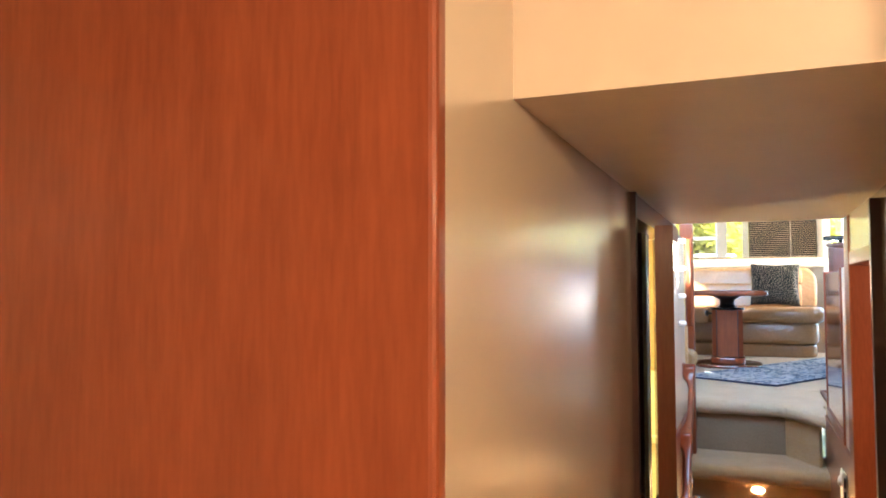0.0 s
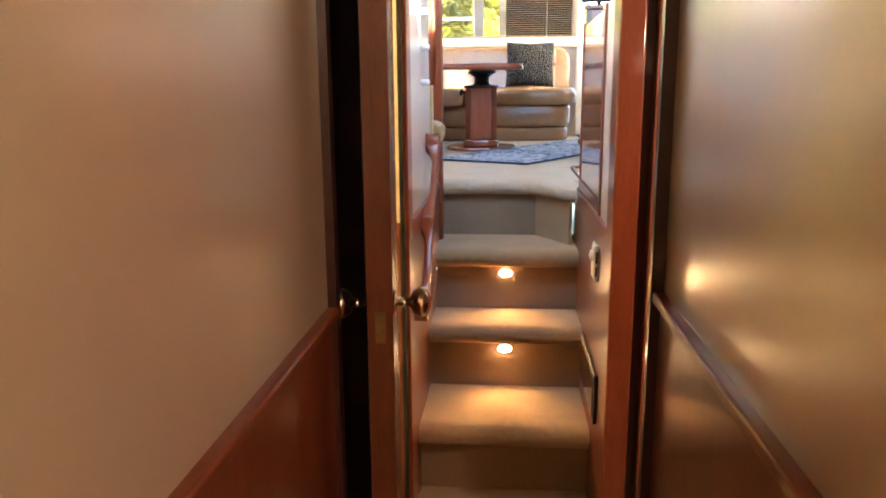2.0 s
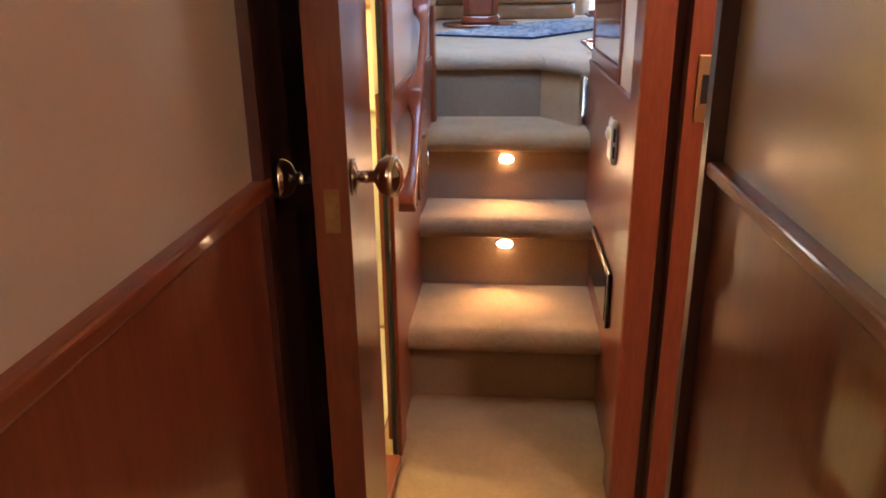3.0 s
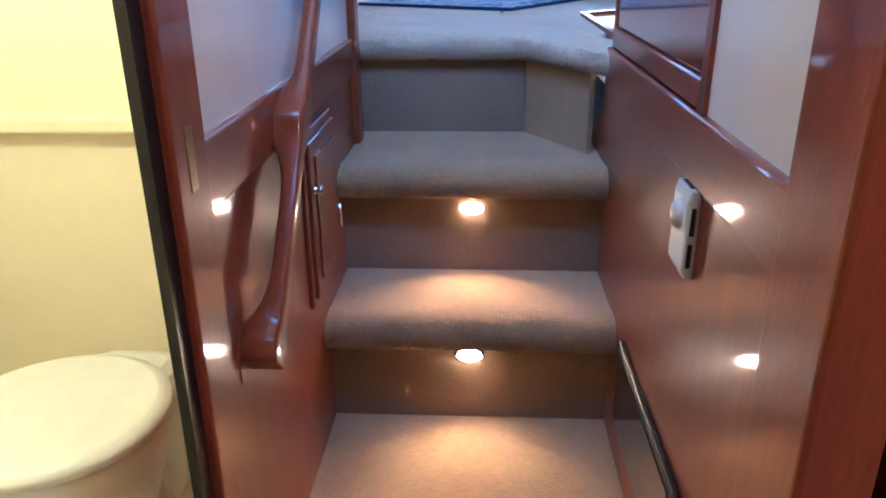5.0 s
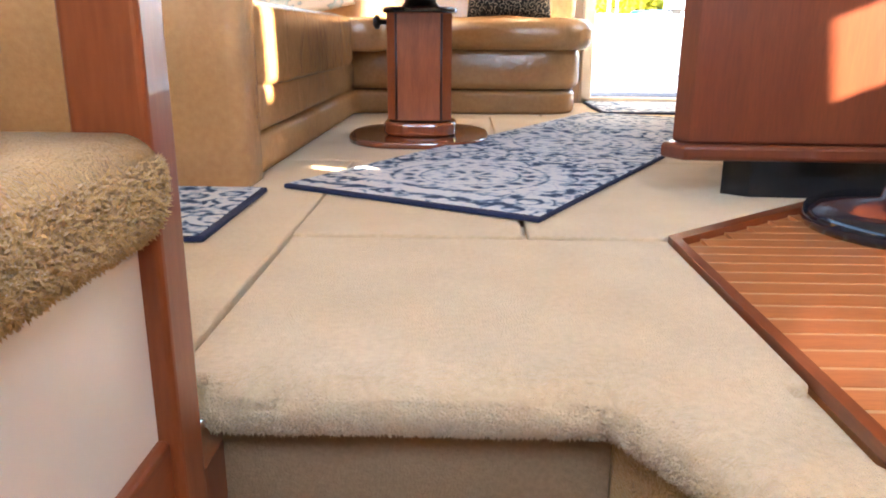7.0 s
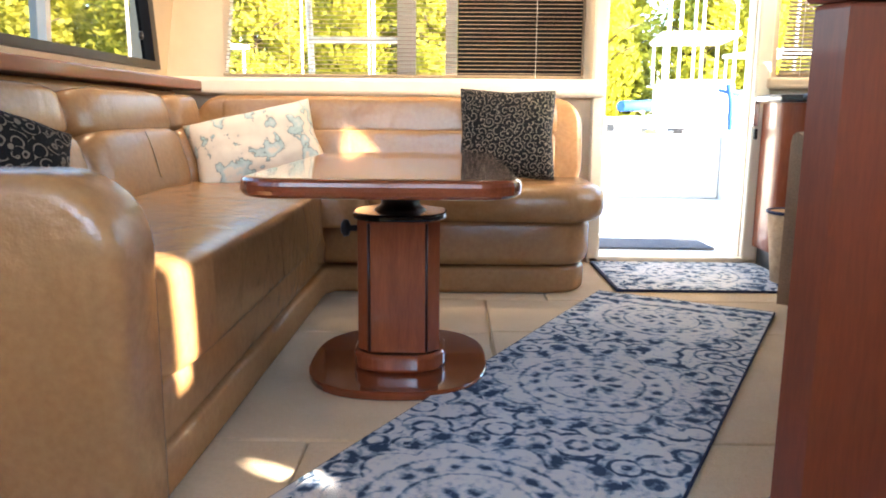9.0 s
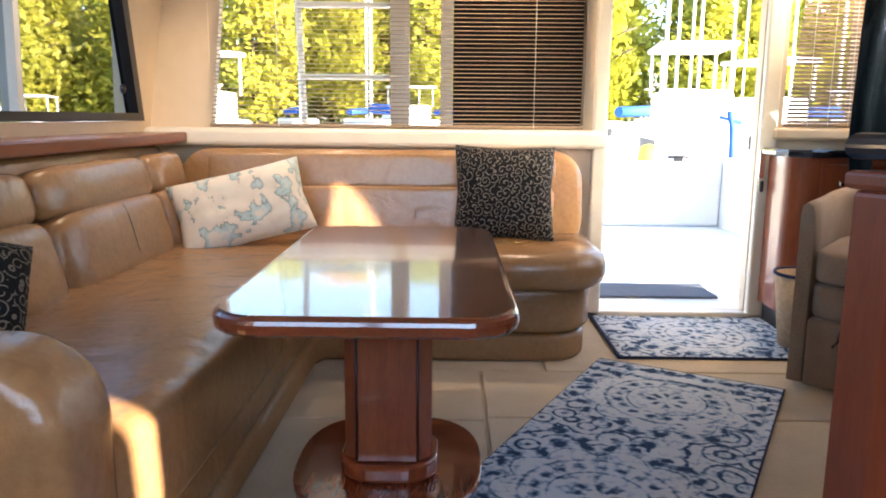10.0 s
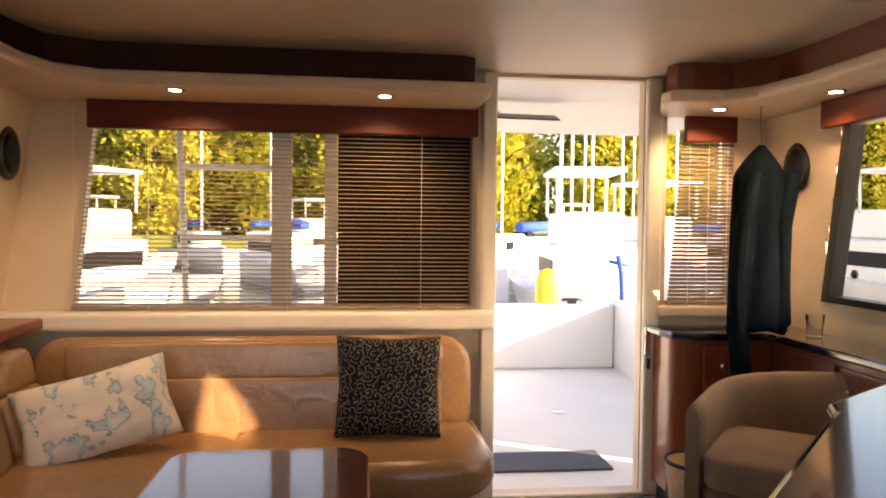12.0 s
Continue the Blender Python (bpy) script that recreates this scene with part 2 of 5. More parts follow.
def rug_pattern(nodes, links, vec):
    """Medallions with rings, scrolls and borders in navy, blue-grey and off-white."""
    def math_node(op, a, b=None):
        n = nodes.new("ShaderNodeMath")
        n.operation = op
        for k, v in enumerate((a, b)):
            if v is None:
                continue
            if isinstance(v, (int, float)):
                n.inputs[k].default_value = v
            else:
                links.new(v, n.inputs[k])
        return n.outputs[0]
    warp = nodes.new("ShaderNodeTexNoise")
    warp.inputs["Scale"].default_value = 30
    links.new(vec, warp.inputs["Vector"])
    sep = nodes.new("ShaderNodeSeparateXYZ")
    links.new(vec, sep.inputs[0])
    x, y = sep.outputs[0], sep.outputs[1]
    yy = math_node("SUBTRACT", math_node("MODULO", math_node("ADD", y, 10.44), 0.72), 0.36)
    r = math_node("SQRT", math_node("ADD", math_node("MULTIPLY", x, x), math_node("MULTIPLY", yy, yy)))
    ang = math_node("ARCTAN2", yy, x)
    def band(c, w):
        """One inside a ring of radius c, fading to nothing w away from it."""
        return math_node("MAXIMUM", math_node("SUBTRACT", 1.0, math_node("DIVIDE", math_node("ABSOLUTE", math_node("SUBTRACT", r, c)), w)), 0.0)

    jitter = math_node("MULTIPLY", math_node("SUBTRACT", warp.outputs[0], 0.5), 1.3)
    scallop = math_node("MULTIPLY", math_node("ABSOLUTE", math_node("SINE", math_node("MULTIPLY", ang, 5.0))), 0.045)
    core = math_node("MULTIPLY", band(0.05, 0.03), math_node("ADD", math_node("SINE", math_node("MULTIPLY", ang, 8.0)), 1.0))
    inner = math_node("MULTIPLY", band(0.155, 0.022), math_node("ADD", math_node("SINE", math_node("MULTIPLY", ang, 18.0)), 1.0))
    inner = math_node("ADD", inner, core)
    outer = math_node("MULTIPLY", band(math_node("ADD", 0.255, scallop), 0.030), math_node("ADD", math_node("SINE", math_node("MULTIPLY", ang, 26.0)), 1.3))
    lines = math_node("ADD", band(0.125, 0.008), math_node("ADD", band(0.195, 0.010), band(math_node("ADD", 0.222, scallop), 0.008)))
    v = nodes.new("ShaderNodeTexVoronoi")
    v.inputs["Scale"].default_value = 12
    links.new(vec, v.inputs["Vector"])
    cells = math_node("SINE", math_node("MULTIPLY", v.outputs["Distance"], 19.0))
    field = math_node("MULTIPLY", math_node("GREATER_THAN", r, math_node("ADD", 0.275, scallop)), math_node("MAXIMUM", cells, 0.0))
    fine = nodes.new("ShaderNodeTexNoise")
    fine.inputs["Scale"].default_value, fine.inputs["Detail"].default_value = 55, 2
    links.new(vec, fine.inputs["Vector"])
    patch = nodes.new("ShaderNodeTexNoise")
    patch.inputs["Scale"].default_value, patch.inputs["Detail"].default_value, patch.inputs["Distortion"].default_value = 13, 3, 1.2
    links.new(vec, patch.inputs["Vector"])
    worn = math_node("MULTIPLY", math_node("SUBTRACT", patch.outputs[0], 0.47), 1.5)
    speck = math_node("ADD", math_node("MULTIPLY", math_node("SUBTRACT", fine.outputs[0], 0.5), 1.7), worn)
    ends = math_node("MULTIPLY", math_node("GREATER_THAN", math_node("ABSOLUTE", y), 0.86), math_node("SINE", math_node("MULTIPLY", math_node("ABSOLUTE", y), 78.0)))
    dark = math_node("ADD", math_node("ADD", math_node("MULTIPLY", inner, 0.5), math_node("MULTIPLY", outer, 0.55)), math_node("ADD", math_node("MULTIPLY", lines, 0.55), math_node("MULTIPLY", field, 0.8)))
    dark = math_node("ADD", dark, math_node("ADD", math_node("MULTIPLY", ends, 0.5), math_node("ADD", speck, jitter)))
    return stops(nodes, links, dark, (0.0, (0.62, 0.66, 0.71)), (0.26, (0.46, 0.53, 0.64)), (0.48, (0.24, 0.33, 0.47)), (0.86, (0.035, 0.065, 0.135)))


def scroll_pattern(nodes, links, vec):
    """Fine pale scrolls on black."""
    v = nodes.new("ShaderNodeTexVoronoi")
    v.inputs["Scale"].default_value = 32
    links.new(vec, v.inputs["Vector"])
    sp = nodes.new("ShaderNodeVectorMath")
    sp.operation = "SUBTRACT"
    m2 = nodes.new("ShaderNodeVectorMath")
    m2.operation = "SCALE"
    m2.inputs["Scale"].default_value = 32
    links.new(vec, m2.inputs[0])
    m3 = nodes.new("ShaderNodeVectorMath")
    m3.operation = "SCALE"
    m3.inputs["Scale"].default_value = 32
    links.new(v.outputs["Position"], m3.inputs[0])
    links.new(m2.outputs[0], sp.inputs[0])
    links.new(m3.outputs[0], sp.inputs[1])
    s = nodes.new("ShaderNodeSeparateXYZ")
    links.new(sp.outputs[0], s.inputs[0])
    a = nodes.new("ShaderNodeMath")
    a.operation = "ARCTAN2"
    links.new(s.outputs[2], a.inputs[0])
    links.new(s.outputs[0], a.inputs[1])
    d = nodes.new("ShaderNodeMath")
    d.operation = "MULTIPLY_ADD"
    d.inputs[1].default_value = 14.0
    links.new(v.outputs["Distance"], d.inputs[0])
    links.new(a.outputs[0], d.inputs[2])
    w = nodes.new("ShaderNodeMath")
    w.operation = "SINE"
    links.new(d.outputs[0], w.inputs[0])
    return stops(nodes, links, w.outputs[0], (0.66, (0.009, 0.009, 0.010)), (0.9, (0.17, 0.145, 0.115)))


def chart_pattern(nodes, links, vec):
    """A printed sea chart: cream land, blue-green water and thin dark lines."""
    n = nodes.new("ShaderNodeTexNoise")
    n.inputs["Scale"].default_value, n.inputs["Detail"].default_value = 12.0, 8
    links.new(vec, n.inputs["Vector"])
    return stops(nodes, links, n.outputs[0], (0.42, (0.72, 0.64, 0.52)), (0.515, (0.66, 0.58, 0.47)), (0.53, (0.13, 0.16, 0.16)), (0.54, (0.36, 0.46, 0.45)), (0.60, (0.50, 0.57, 0.54)), (0.64, (0.68, 0.61, 0.50)))


RUG = ramp_nodes(mat("oriental_rug", (0.4, 0.42, 0.5), 0.95, bump=0.7, bump_scale=300, spec=0.1), rug_pattern)
SCROLL = ramp_nodes(mat("scroll_fabric", (0.02, 0.02, 0.02), 0.8, bump=0.3, bump_scale=250, spec=0.12), scroll_pattern)
CHART = ramp_nodes(mat("chart_fabric", (0.7, 0.65, 0.55), 0.85, bump=0.2, bump_scale=220), chart_pattern)

# ---- building helpers ----


def box(bm, x0, x1, y0, y1, z0, z1, bevel=0.0):
    m = Matrix.Translation(((x0 + x1) / 2, (y0 + y1) / 2, (z0 + z1) / 2)) @ Matrix.Diagonal((x1 - x0, y1 - y0, z1 - z0, 1))
    vs = bmesh.ops.create_cube(bm, size=1, matrix=m)["verts"]
    if bevel:
        es = {e for v in vs for e in v.link_edges}
        bmesh.ops.bevel(bm, geom=list(es), offset=bevel, segments=3, affect="EDGES", profile=0.5)
    return bm


def prism(bm, pts, z0, z1, bevel=0.0, axis="z"):
    """A polygon pushed from z0 to z1 along the axis. pts are (x, y), for axis x (y, z), for axis y (x, z)."""
    def at(p, h):
        return {"z": (p[0], p[1], h), "x": (h, p[0], p[1]), "y": (p[0], h, p[1])}[axis]
    lo = [bm.verts.new(at(p, z0)) for p in pts]
    hi = [bm.verts.new(at(p, z1)) for p in pts]
    n = len(pts)
    faces = [bm.faces.new(lo[::-1]), bm.faces.new(hi)]
    faces += [bm.faces.new((lo[i], lo[(i + 1) % n], hi[(i + 1) % n], hi[i])) for i in range(n)]
    bmesh.ops.recalc_face_normals(bm, faces=faces)
    if bevel:
        es = {e for f in faces[:2] for e in f.edges}
        bmesh.ops.bevel(bm, geom=list(es), offset=bevel, segments=3, affect="EDGES", profile=0.5)
    return bm


def round_rect(x0, x1, y0, y1, r, n=6):
    pts = []
    for cx, cy, a in ((x1 - r, y1 - r, 0), (x0 + r, y1 - r, 90), (x0 + r, y0 + r, 180), (x1 - r, y0 + r, 270)):
        pts += [(cx + r * math.cos(radians(a + 90 * k / n)), cy + r * math.sin(radians(a + 90 * k / n))) for k in range(n + 1)]
    return pts


def soft_box(bm, x0, x1, y0, y1, z0, z1, e=0.35, n=24, m=None):
    """A padded block: a superellipsoid that fills the given box."""
    c, s = Vector(((x0 + x1) / 2, (y0 + y1) / 2, (z0 + z1) / 2)), Vector(((x1 - x0) / 2, (y1 - y0) / 2, (z1 - z0) / 2))
    def p(v, k):
        return math.copysign(abs(v) ** k, v)
    rows = []
    for i in range(n // 2 + 1):
        th = -math.pi / 2 + math.pi * i / (n // 2)
        row = []
        for j in range(n):
            ph = 2 * math.pi * (j + 0.5) / n
            v = Vector((p(math.cos(th), e) * p(math.cos(ph), e), p(math.cos(th), e) * p(math.sin(ph), e), p(math.sin(th), e)))
            q = c + Vector((v.x * s.x, v.y * s.y, v.z * s.z))
            row.append(bm.verts.new(m @ q if m else q))
        rows.append(row)
    for i in range(n // 2):
        for j in range(n):
            try:
                bm.faces.new((rows[i][j], rows[i][(j + 1) % n], rows[i + 1][(j + 1) % n], rows[i + 1][j]))
            except ValueError:
                pass
    bmesh.ops.remove_doubles(bm, verts=[v for r in rows for v in r], dist=1e-5)
    for f in bm.faces:
        f.smooth = True
    return bm


def lathe(bm, profile, centre=(0, 0, 0), n=24, m=None):
    """Turns (radius, height) pairs about the vertical through the centre."""
    rows = []
    for r, h in profile:
        row = []
        for k in range(n):
            a = 2 * math.pi * k / n
            q = Vector((centre[0] + r * math.cos(a), centre[1] + r * math.sin(a), centre[2] + h))
            row.append(bm.verts.new(m @ q if m else q))
        rows.append(row)
    for a, b in zip(rows, rows[1:]):
        for k in range(n):
            f = bm.faces.new((a[k], a[(k + 1) % n], b[(k + 1) % n], b[k]))
            f.smooth = True
    for row, flip in ((rows[0], True), (rows[-1], False)):
        bm.faces.new(row[::-1] if flip else row)
    return bm


def tube(bm, path, r, n=10):
    path = [Vector(p) for p in path]
    rows = []
    for i, p in enumerate(path):
        d = (path[min(i + 1, len(path) - 1)] - path[max(i - 1, 0)]).normalized()
        u = d.cross(Vector((0, 0, 1)) if abs(d.z) < 0.9 else Vector((1, 0, 0))).normalized()
        w = d.cross(u)
        rows.append([bm.verts.new(p + r * (math.cos(2 * math.pi * k / n) * u + math.sin(2 * math.pi * k / n) * w)) for k in range(n)])
    for a, b in zip(rows, rows[1:]):
        for k in range(n):
            bm.faces.new((a[k], a[(k + 1) % n], b[(k + 1) % n], b[k])).smooth = True
    bm.faces.new(rows[0][::-1]), bm.faces.new(rows[-1])
    bmesh.ops.recalc_face_normals(bm, faces=bm.faces)
    return bm


def mesh_of(name, bm, material):
    me = bpy.data.meshes.new(name)
    bm.to_mesh(me)
    bm.free()
    me.materials.append(material)
    return me


def thing(name, place, label, category, group=""):
    ob = new(name)
    ob.empty_display_size = 0.1
    ob.location = place
    return tagged(ob, label, category, group)


def part(name, bm, material, parent, label=""):
    ob = new(name, mesh_of(name, bm, material))
    ob.parent = parent
    base = parent
    off = Vector((0, 0, 0))
    while base is not None:
        if base.type == "EMPTY":
            off += base.location
        base = base.parent
    ob.matrix_parent_inverse = Matrix.Translation(-off) if parent.type == "EMPTY" else Matrix.Identity(4)
    return tagged(ob, label)


def whole(name, bm, material, label, category, group=""):
    return tagged(new(name, mesh_of(name, bm, material)), label, category, group)


def fixed(name, bm, material, label=""):
    return tagged(new(name, mesh_of(name, bm, material)), label, kind="structure")


def B():
    return bmesh.new()


def b1(*a, **k):
    return box(B(), *a, **k)


# ---- structure: stairs and lower passage ----
LOW, RISE = -1.04, 0.26
fixed("floor_lower", b1(-0.36, 0.36, -5.6, -0.84, LOW - 0.05, LOW), CARPET, "beige carpet floor of the lower passage")
bm = B()
box(bm, -1.6, -0.36, -5.6, -0.3, LOW - 0.05, LOW), box(bm, 0.36, 1.6, -5.6, -0.9, LOW - 0.05, LOW)
fixed("floor_cabins", bm, CARPET_DARK, "carpeted cabin floors beside the passage")
PROFILE = ((-0.08, -0.001), (-0.04, 0.002), (-0.01, 0.003), (0.012, -0.004), (0.026, -0.016), (0.034, -0.030), (0.034, -0.044), (0.024, -0.058), (0.004, -0.066), (-0.04, -0.066))


def nose(bm, corners, z):
    """A thick rounded carpet nose swept along the corners, with an uneven pile."""
    pts = []
    for (xa, ya), (xb, yb) in zip(corners, corners[1:]):
        n = max(2, int(math.hypot(xb - xa, yb - ya) / 0.006))
        pts += [(xa + (xb - xa) * k / n, ya + (yb - ya) * k / n) for k in range(n)]
    pts.append(corners[-1])
    rows = []
    for i, (x, y) in enumerate(pts):
        xa, ya = pts[max(0, i - 4)]
        xb, yb = pts[min(len(pts) - 1, i + 4)]
        l = math.hypot(xb - xa, yb - ya)
        ox, oy = (yb - ya) / l, -(xb - xa) / l
        row = []
        for k, (o, h) in enumerate(PROFILE):
            q = Vector((x * 60, y * 60 + k * 0.7, z * 50 + k * 0.9))
            j = (0.0035 * noise.noise(q) + 0.003 * noise.noise(q * 0.22)) * (0 if k in (0, 9) else 1)
            row.append(bm.verts.new((x + ox * (o + j), y + oy * (o + j), z + h + j)))
        rows.append(row)
    for p, q in zip(rows, rows[1:]):
        for k in range(len(PROFILE) - 1):
            bm.faces.new((p[k], p[k + 1], q[k + 1], q[k])).smooth = True
    bmesh.ops.recalc_face_normals(bm, faces=bm.faces)
    return bm


def tufts(me, parent, material, count, seed, length=0.006):
    """A shaggy pile on a carpet mesh: many short blades, joined."""
    rnd = random.Random(seed)
    area = [p.area * (1 if p.normal.z < 0.6 else 0) for p in me.polygons]
    vs, fs = [], []
    for p in rnd.choices(me.polygons, area, k=count):
        q = [me.vertices[v].co for v in p.vertices]
        a, b = rnd.random(), rnd.random()
        at = q[0].lerp(q[1], a).lerp(q[-1].lerp(q[-2], a), b)
        d = (p.normal + Vector((rnd.gauss(0, 0.45), rnd.gauss(0, 0.45), rnd.gauss(0, 0.45) - 0.15))).normalized()
        w = d.orthogonal().normalized() * 0.0016
        i = len(vs)
        l = length * rnd.uniform(0.5, 1.2)
        vs += [at - w, at + w, at + d * l]
        fs.append((i, i + 1, i + 2))
    mm = bpy.data.meshes.new("fringe")
    mm.from_pydata(vs, [], fs)
    mm.materials.append(material)
    f = new("fringe", mm)
    f.parent = parent
    return tagged(f, kind="stuff")


for k, (y0, y1) in enumerate(((-0.935, -0.56), (-0.575, -0.29), (-0.342, 0.01))):
    z = LOW + RISE * (k + 1)
    st = tagged(new("stair_%d" % (k + 1)), "carpeted companionway step with a rounded nose", kind="structure")
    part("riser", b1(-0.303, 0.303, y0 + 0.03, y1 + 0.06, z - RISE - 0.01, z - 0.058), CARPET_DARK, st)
    bm = nose(B(), [(-0.303, y0 + 0.0), (0.303, y0 + 0.0)], z)
    nz = bm.copy()
    box(bm, -0.303, 0.303, y0 + 0.07, y1 + 0.05, z - 0.062, z - 0.0012)
    td = part("tread", bm, CARPET, st)
    tufts(mesh_of("nose", nz, CARPET), st, CARPET, 7000, k)
st = tagged(new("stair_4"), "top carpeted step with an angled corner", kind="structure")
bm = prism(B(), [(-0.303, 0.09), (-0.303, 0.03), (0.135, 0.03), (0.135, 0.09)], -RISE - 0.01, -0.058)
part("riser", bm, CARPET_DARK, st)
# the lit angled riser takes the lighter tread colour, not the shaded one
part("angled_riser", prism(B(), [(0.137, 0.09), (0.137, 0.027), (0.272, -0.20), (0.285, -0.19), (0.285, 0.09)], -RISE - 0.01, -0.058), CARPET, st)
bm = nose(B(), [(-0.303, 0.018), (0.128, 0.018), (0.145, 0.006), (0.325, -0.30)], 0.0)
nz = bm.copy()
tufts(mesh_of("nose", nz, SALON_CARPET), st, SALON_CARPET, 9000, 9)
prism(bm, [(-0.303, 0.075), (0.14, 0.075), (0.20, 0.0), (0.305, -0.16), (0.305, 0.10), (-0.303, 0.10)], -0.062, -0.0012)
part("tread", bm, SALON_CARPET, st)

# walls of the passage
fixed("wall_left_passage", b1(-0.33, -0.28, -3.651, -2.27, 0.055, 0.82), CREAM, "cream laminate passage wall")
fixed("wainscot_left", b1(-0.33, -0.275, -3.651, -2.27, LOW, 0.042), CHERRY, "polished cherry wainscot under the cream wall")
fixed("trim_left", b1(-0.33, -0.262, -3.651, -2.27, 0.038, 0.058, bevel=0.005), CHERRY_H, "cherry rail on the wainscot")
fixed("wall_right_passage", b1(0.285, 0.34, -3.651, -2.10, 0.04, 0.82), CREAM, "cream laminate passage wall")
fixed("wainscot_right", b1(0.28, 0.34, -3.651, -2.10, LOW, 0.025), CHERRY, "polished cherry wainscot under the cream wall")
fixed("trim_right", b1(0.265, 0.34, -3.651, -2.10, 0.022, 0.042, bevel=0.005), CHERRY_H, "cherry rail on the wainscot")
fixed("trim_right_edge", b1(0.262, 0.345, -2.105, -2.08, LOW, 0.80), MAHOGANY, "dark edge of the doorway")
fixed("wall_right_header", b1(0.288, 0.34, -2.08, -1.33, 0.70, 0.82), CREAM, "cream panel over the cabin doorway")
fixed("trim_right_header", b1(0.284, 0.36, -2.08, -1.45, 0.655, 0.70, bevel=0.005), CHERRY_H, "cherry head of the cabin doorway")
fixed("ceiling_passage", b1(-0.36, 0.36, -3.23, -1.30, 0.82, 0.87), VINYL, "low cream headliner over the passage")
fixed("ceiling_passage_lip", b1(-0.36, 0.36, -3.26, -3.23, 0.82, 1.12), VINYL)
fixed("ceiling_cabin", b1(-1.6, 1.6, -5.6, -3.23, 1.12, 1.17), VINYL, "cream headliner of the forward cabin")
bm = B()
box(bm, -0.33, -0.28, -3.65, -3.26, 0.82, 1.12), box(bm, 0.285, 0.34, -3.65, -3.26, 0.82, 1.12)
fixed("wall_above_passage", bm, CREAM)
bm = B()
box(bm, -1.6, -0.21, -3.675, -3.652, LOW, 1.12, bevel=0.006)
fixed("wall_bulkhead_left", bm, CHERRY, "cherry bulkhead beside the cabin door")
fixed("wall_bulkhead_right", b1(0.32, 1.6, -3.675, -3.652, LOW, 1.12), CHERRY)
bm = B()
box(bm, -1.65, -1.6, -5.6, -3.62, LOW, 1.12), box(bm, 1.6, 1.65, -5.6, -3.62, LOW, 1.12), box(bm, -1.6, 1.6, -5.65, -5.6, LOW, 1.12)
fixed("wall_cabin", bm, CREAM)
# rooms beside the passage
# near-black wood holds the darkness of the unlit cabin behind the door gap
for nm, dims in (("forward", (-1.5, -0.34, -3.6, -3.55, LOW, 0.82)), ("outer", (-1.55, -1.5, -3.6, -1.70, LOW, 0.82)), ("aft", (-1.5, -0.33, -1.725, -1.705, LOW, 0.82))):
    fixed("wall_side_cabin_" + nm, b1(*dims), MAHOGANY, "mahogany wall of the unlit side cabin, with its darkness put into the colour")
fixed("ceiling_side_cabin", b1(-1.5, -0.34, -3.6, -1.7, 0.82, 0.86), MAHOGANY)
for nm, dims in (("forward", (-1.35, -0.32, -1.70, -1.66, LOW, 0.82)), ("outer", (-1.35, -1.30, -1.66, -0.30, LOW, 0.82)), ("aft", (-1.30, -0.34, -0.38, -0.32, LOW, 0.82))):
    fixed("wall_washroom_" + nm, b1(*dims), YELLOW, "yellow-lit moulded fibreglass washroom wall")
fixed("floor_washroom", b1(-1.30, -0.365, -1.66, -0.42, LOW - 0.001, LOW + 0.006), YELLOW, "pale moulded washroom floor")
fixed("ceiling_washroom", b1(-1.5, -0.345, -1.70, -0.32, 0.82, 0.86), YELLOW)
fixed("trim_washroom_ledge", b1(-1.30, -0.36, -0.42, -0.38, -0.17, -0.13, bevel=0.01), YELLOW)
bm = B()
box(bm, 0.36, 1.5, -1.40, -1.36, LOW, 0.82), box(bm, 1.5, 1.55, -3.6, -1.36, LOW, 0.82), box(bm, 0.36, 1.5, -3.62, -3.57, LOW, 0.82)
fixed("wall_right_cabin", bm, CHERRY)
fixed("ceiling_right_cabin", b1(0.34, 1.5, -3.6, -1.36, 0.82, 0.86), VINYL)

# right doorway jamb
jamb = tagged(new("door_frame_right"), "cherry door frame with a strike plate", kind="structure")
part("post", b1(0.282, 0.348, -1.45, -1.33, LOW, 0.82, bevel=0.006), CHERRY, jamb)
part("stop", b1(0.348, 0.374, -1.425, -1.36, LOW, 0.82), MAHOGANY, jamb)
part("strike_plate", b1(0.395, 0.43, -1.4735, -1.4685, -0.02, 0.12, bevel=0.002), BRASS, jamb)
part("strike_hole", b1(0.404, 0.42, -1.4745, -1.4733, 0.02, 0.08), BLACK, jamb)
# wardrobe in the right cabin
wd = thing("wardrobe", (0.7, -1.42, LOW), "built-in cherry wardrobe with a panelled door and drawer", "wardrobe")
part("frame", b1(0.375, 1.30, -1.468, -1.402, LOW, 0.81), CHERRY, wd)
part("door", b1(0.46, 0.90, -1.486, -1.469, LOW + 0.08, -0.03, bevel=0.006), CHERRY, wd)
part("drawer", b1(0.46, 0.90, -1.486, -1.469, 0.01, 0.07, bevel=0.005), CHERRY_H, wd)

# washroom door frame and the door that stands ajar
jf = tagged(new("door_frame_left"), "cherry washroom door frame with dark seal", kind="structure")
part("post", b1(-0.309, -0.286, -1.256, -1.165, LOW, 0.82, bevel=0.005), CHERRY, jf)
part("seal", b1(-0.309, -0.297, -1.285, -1.2565, LOW, 0.82), BLACK, jf)
part("threshold", b1(-0.36, -0.285, -1.60, -1.286, LOW, LOW + 0.03, bevel=0.006), CHERRY_H, jf)
part("latch_plate", b1(-0.300, -0.2848, -1.225, -1.205, -0.04, 0.03, bevel=0.001), OLD_BRASS, jf)
part("head", b1(-0.345, -0.272, -2.25, -1.08, 0.76, 0.82), CHERRY, jf)
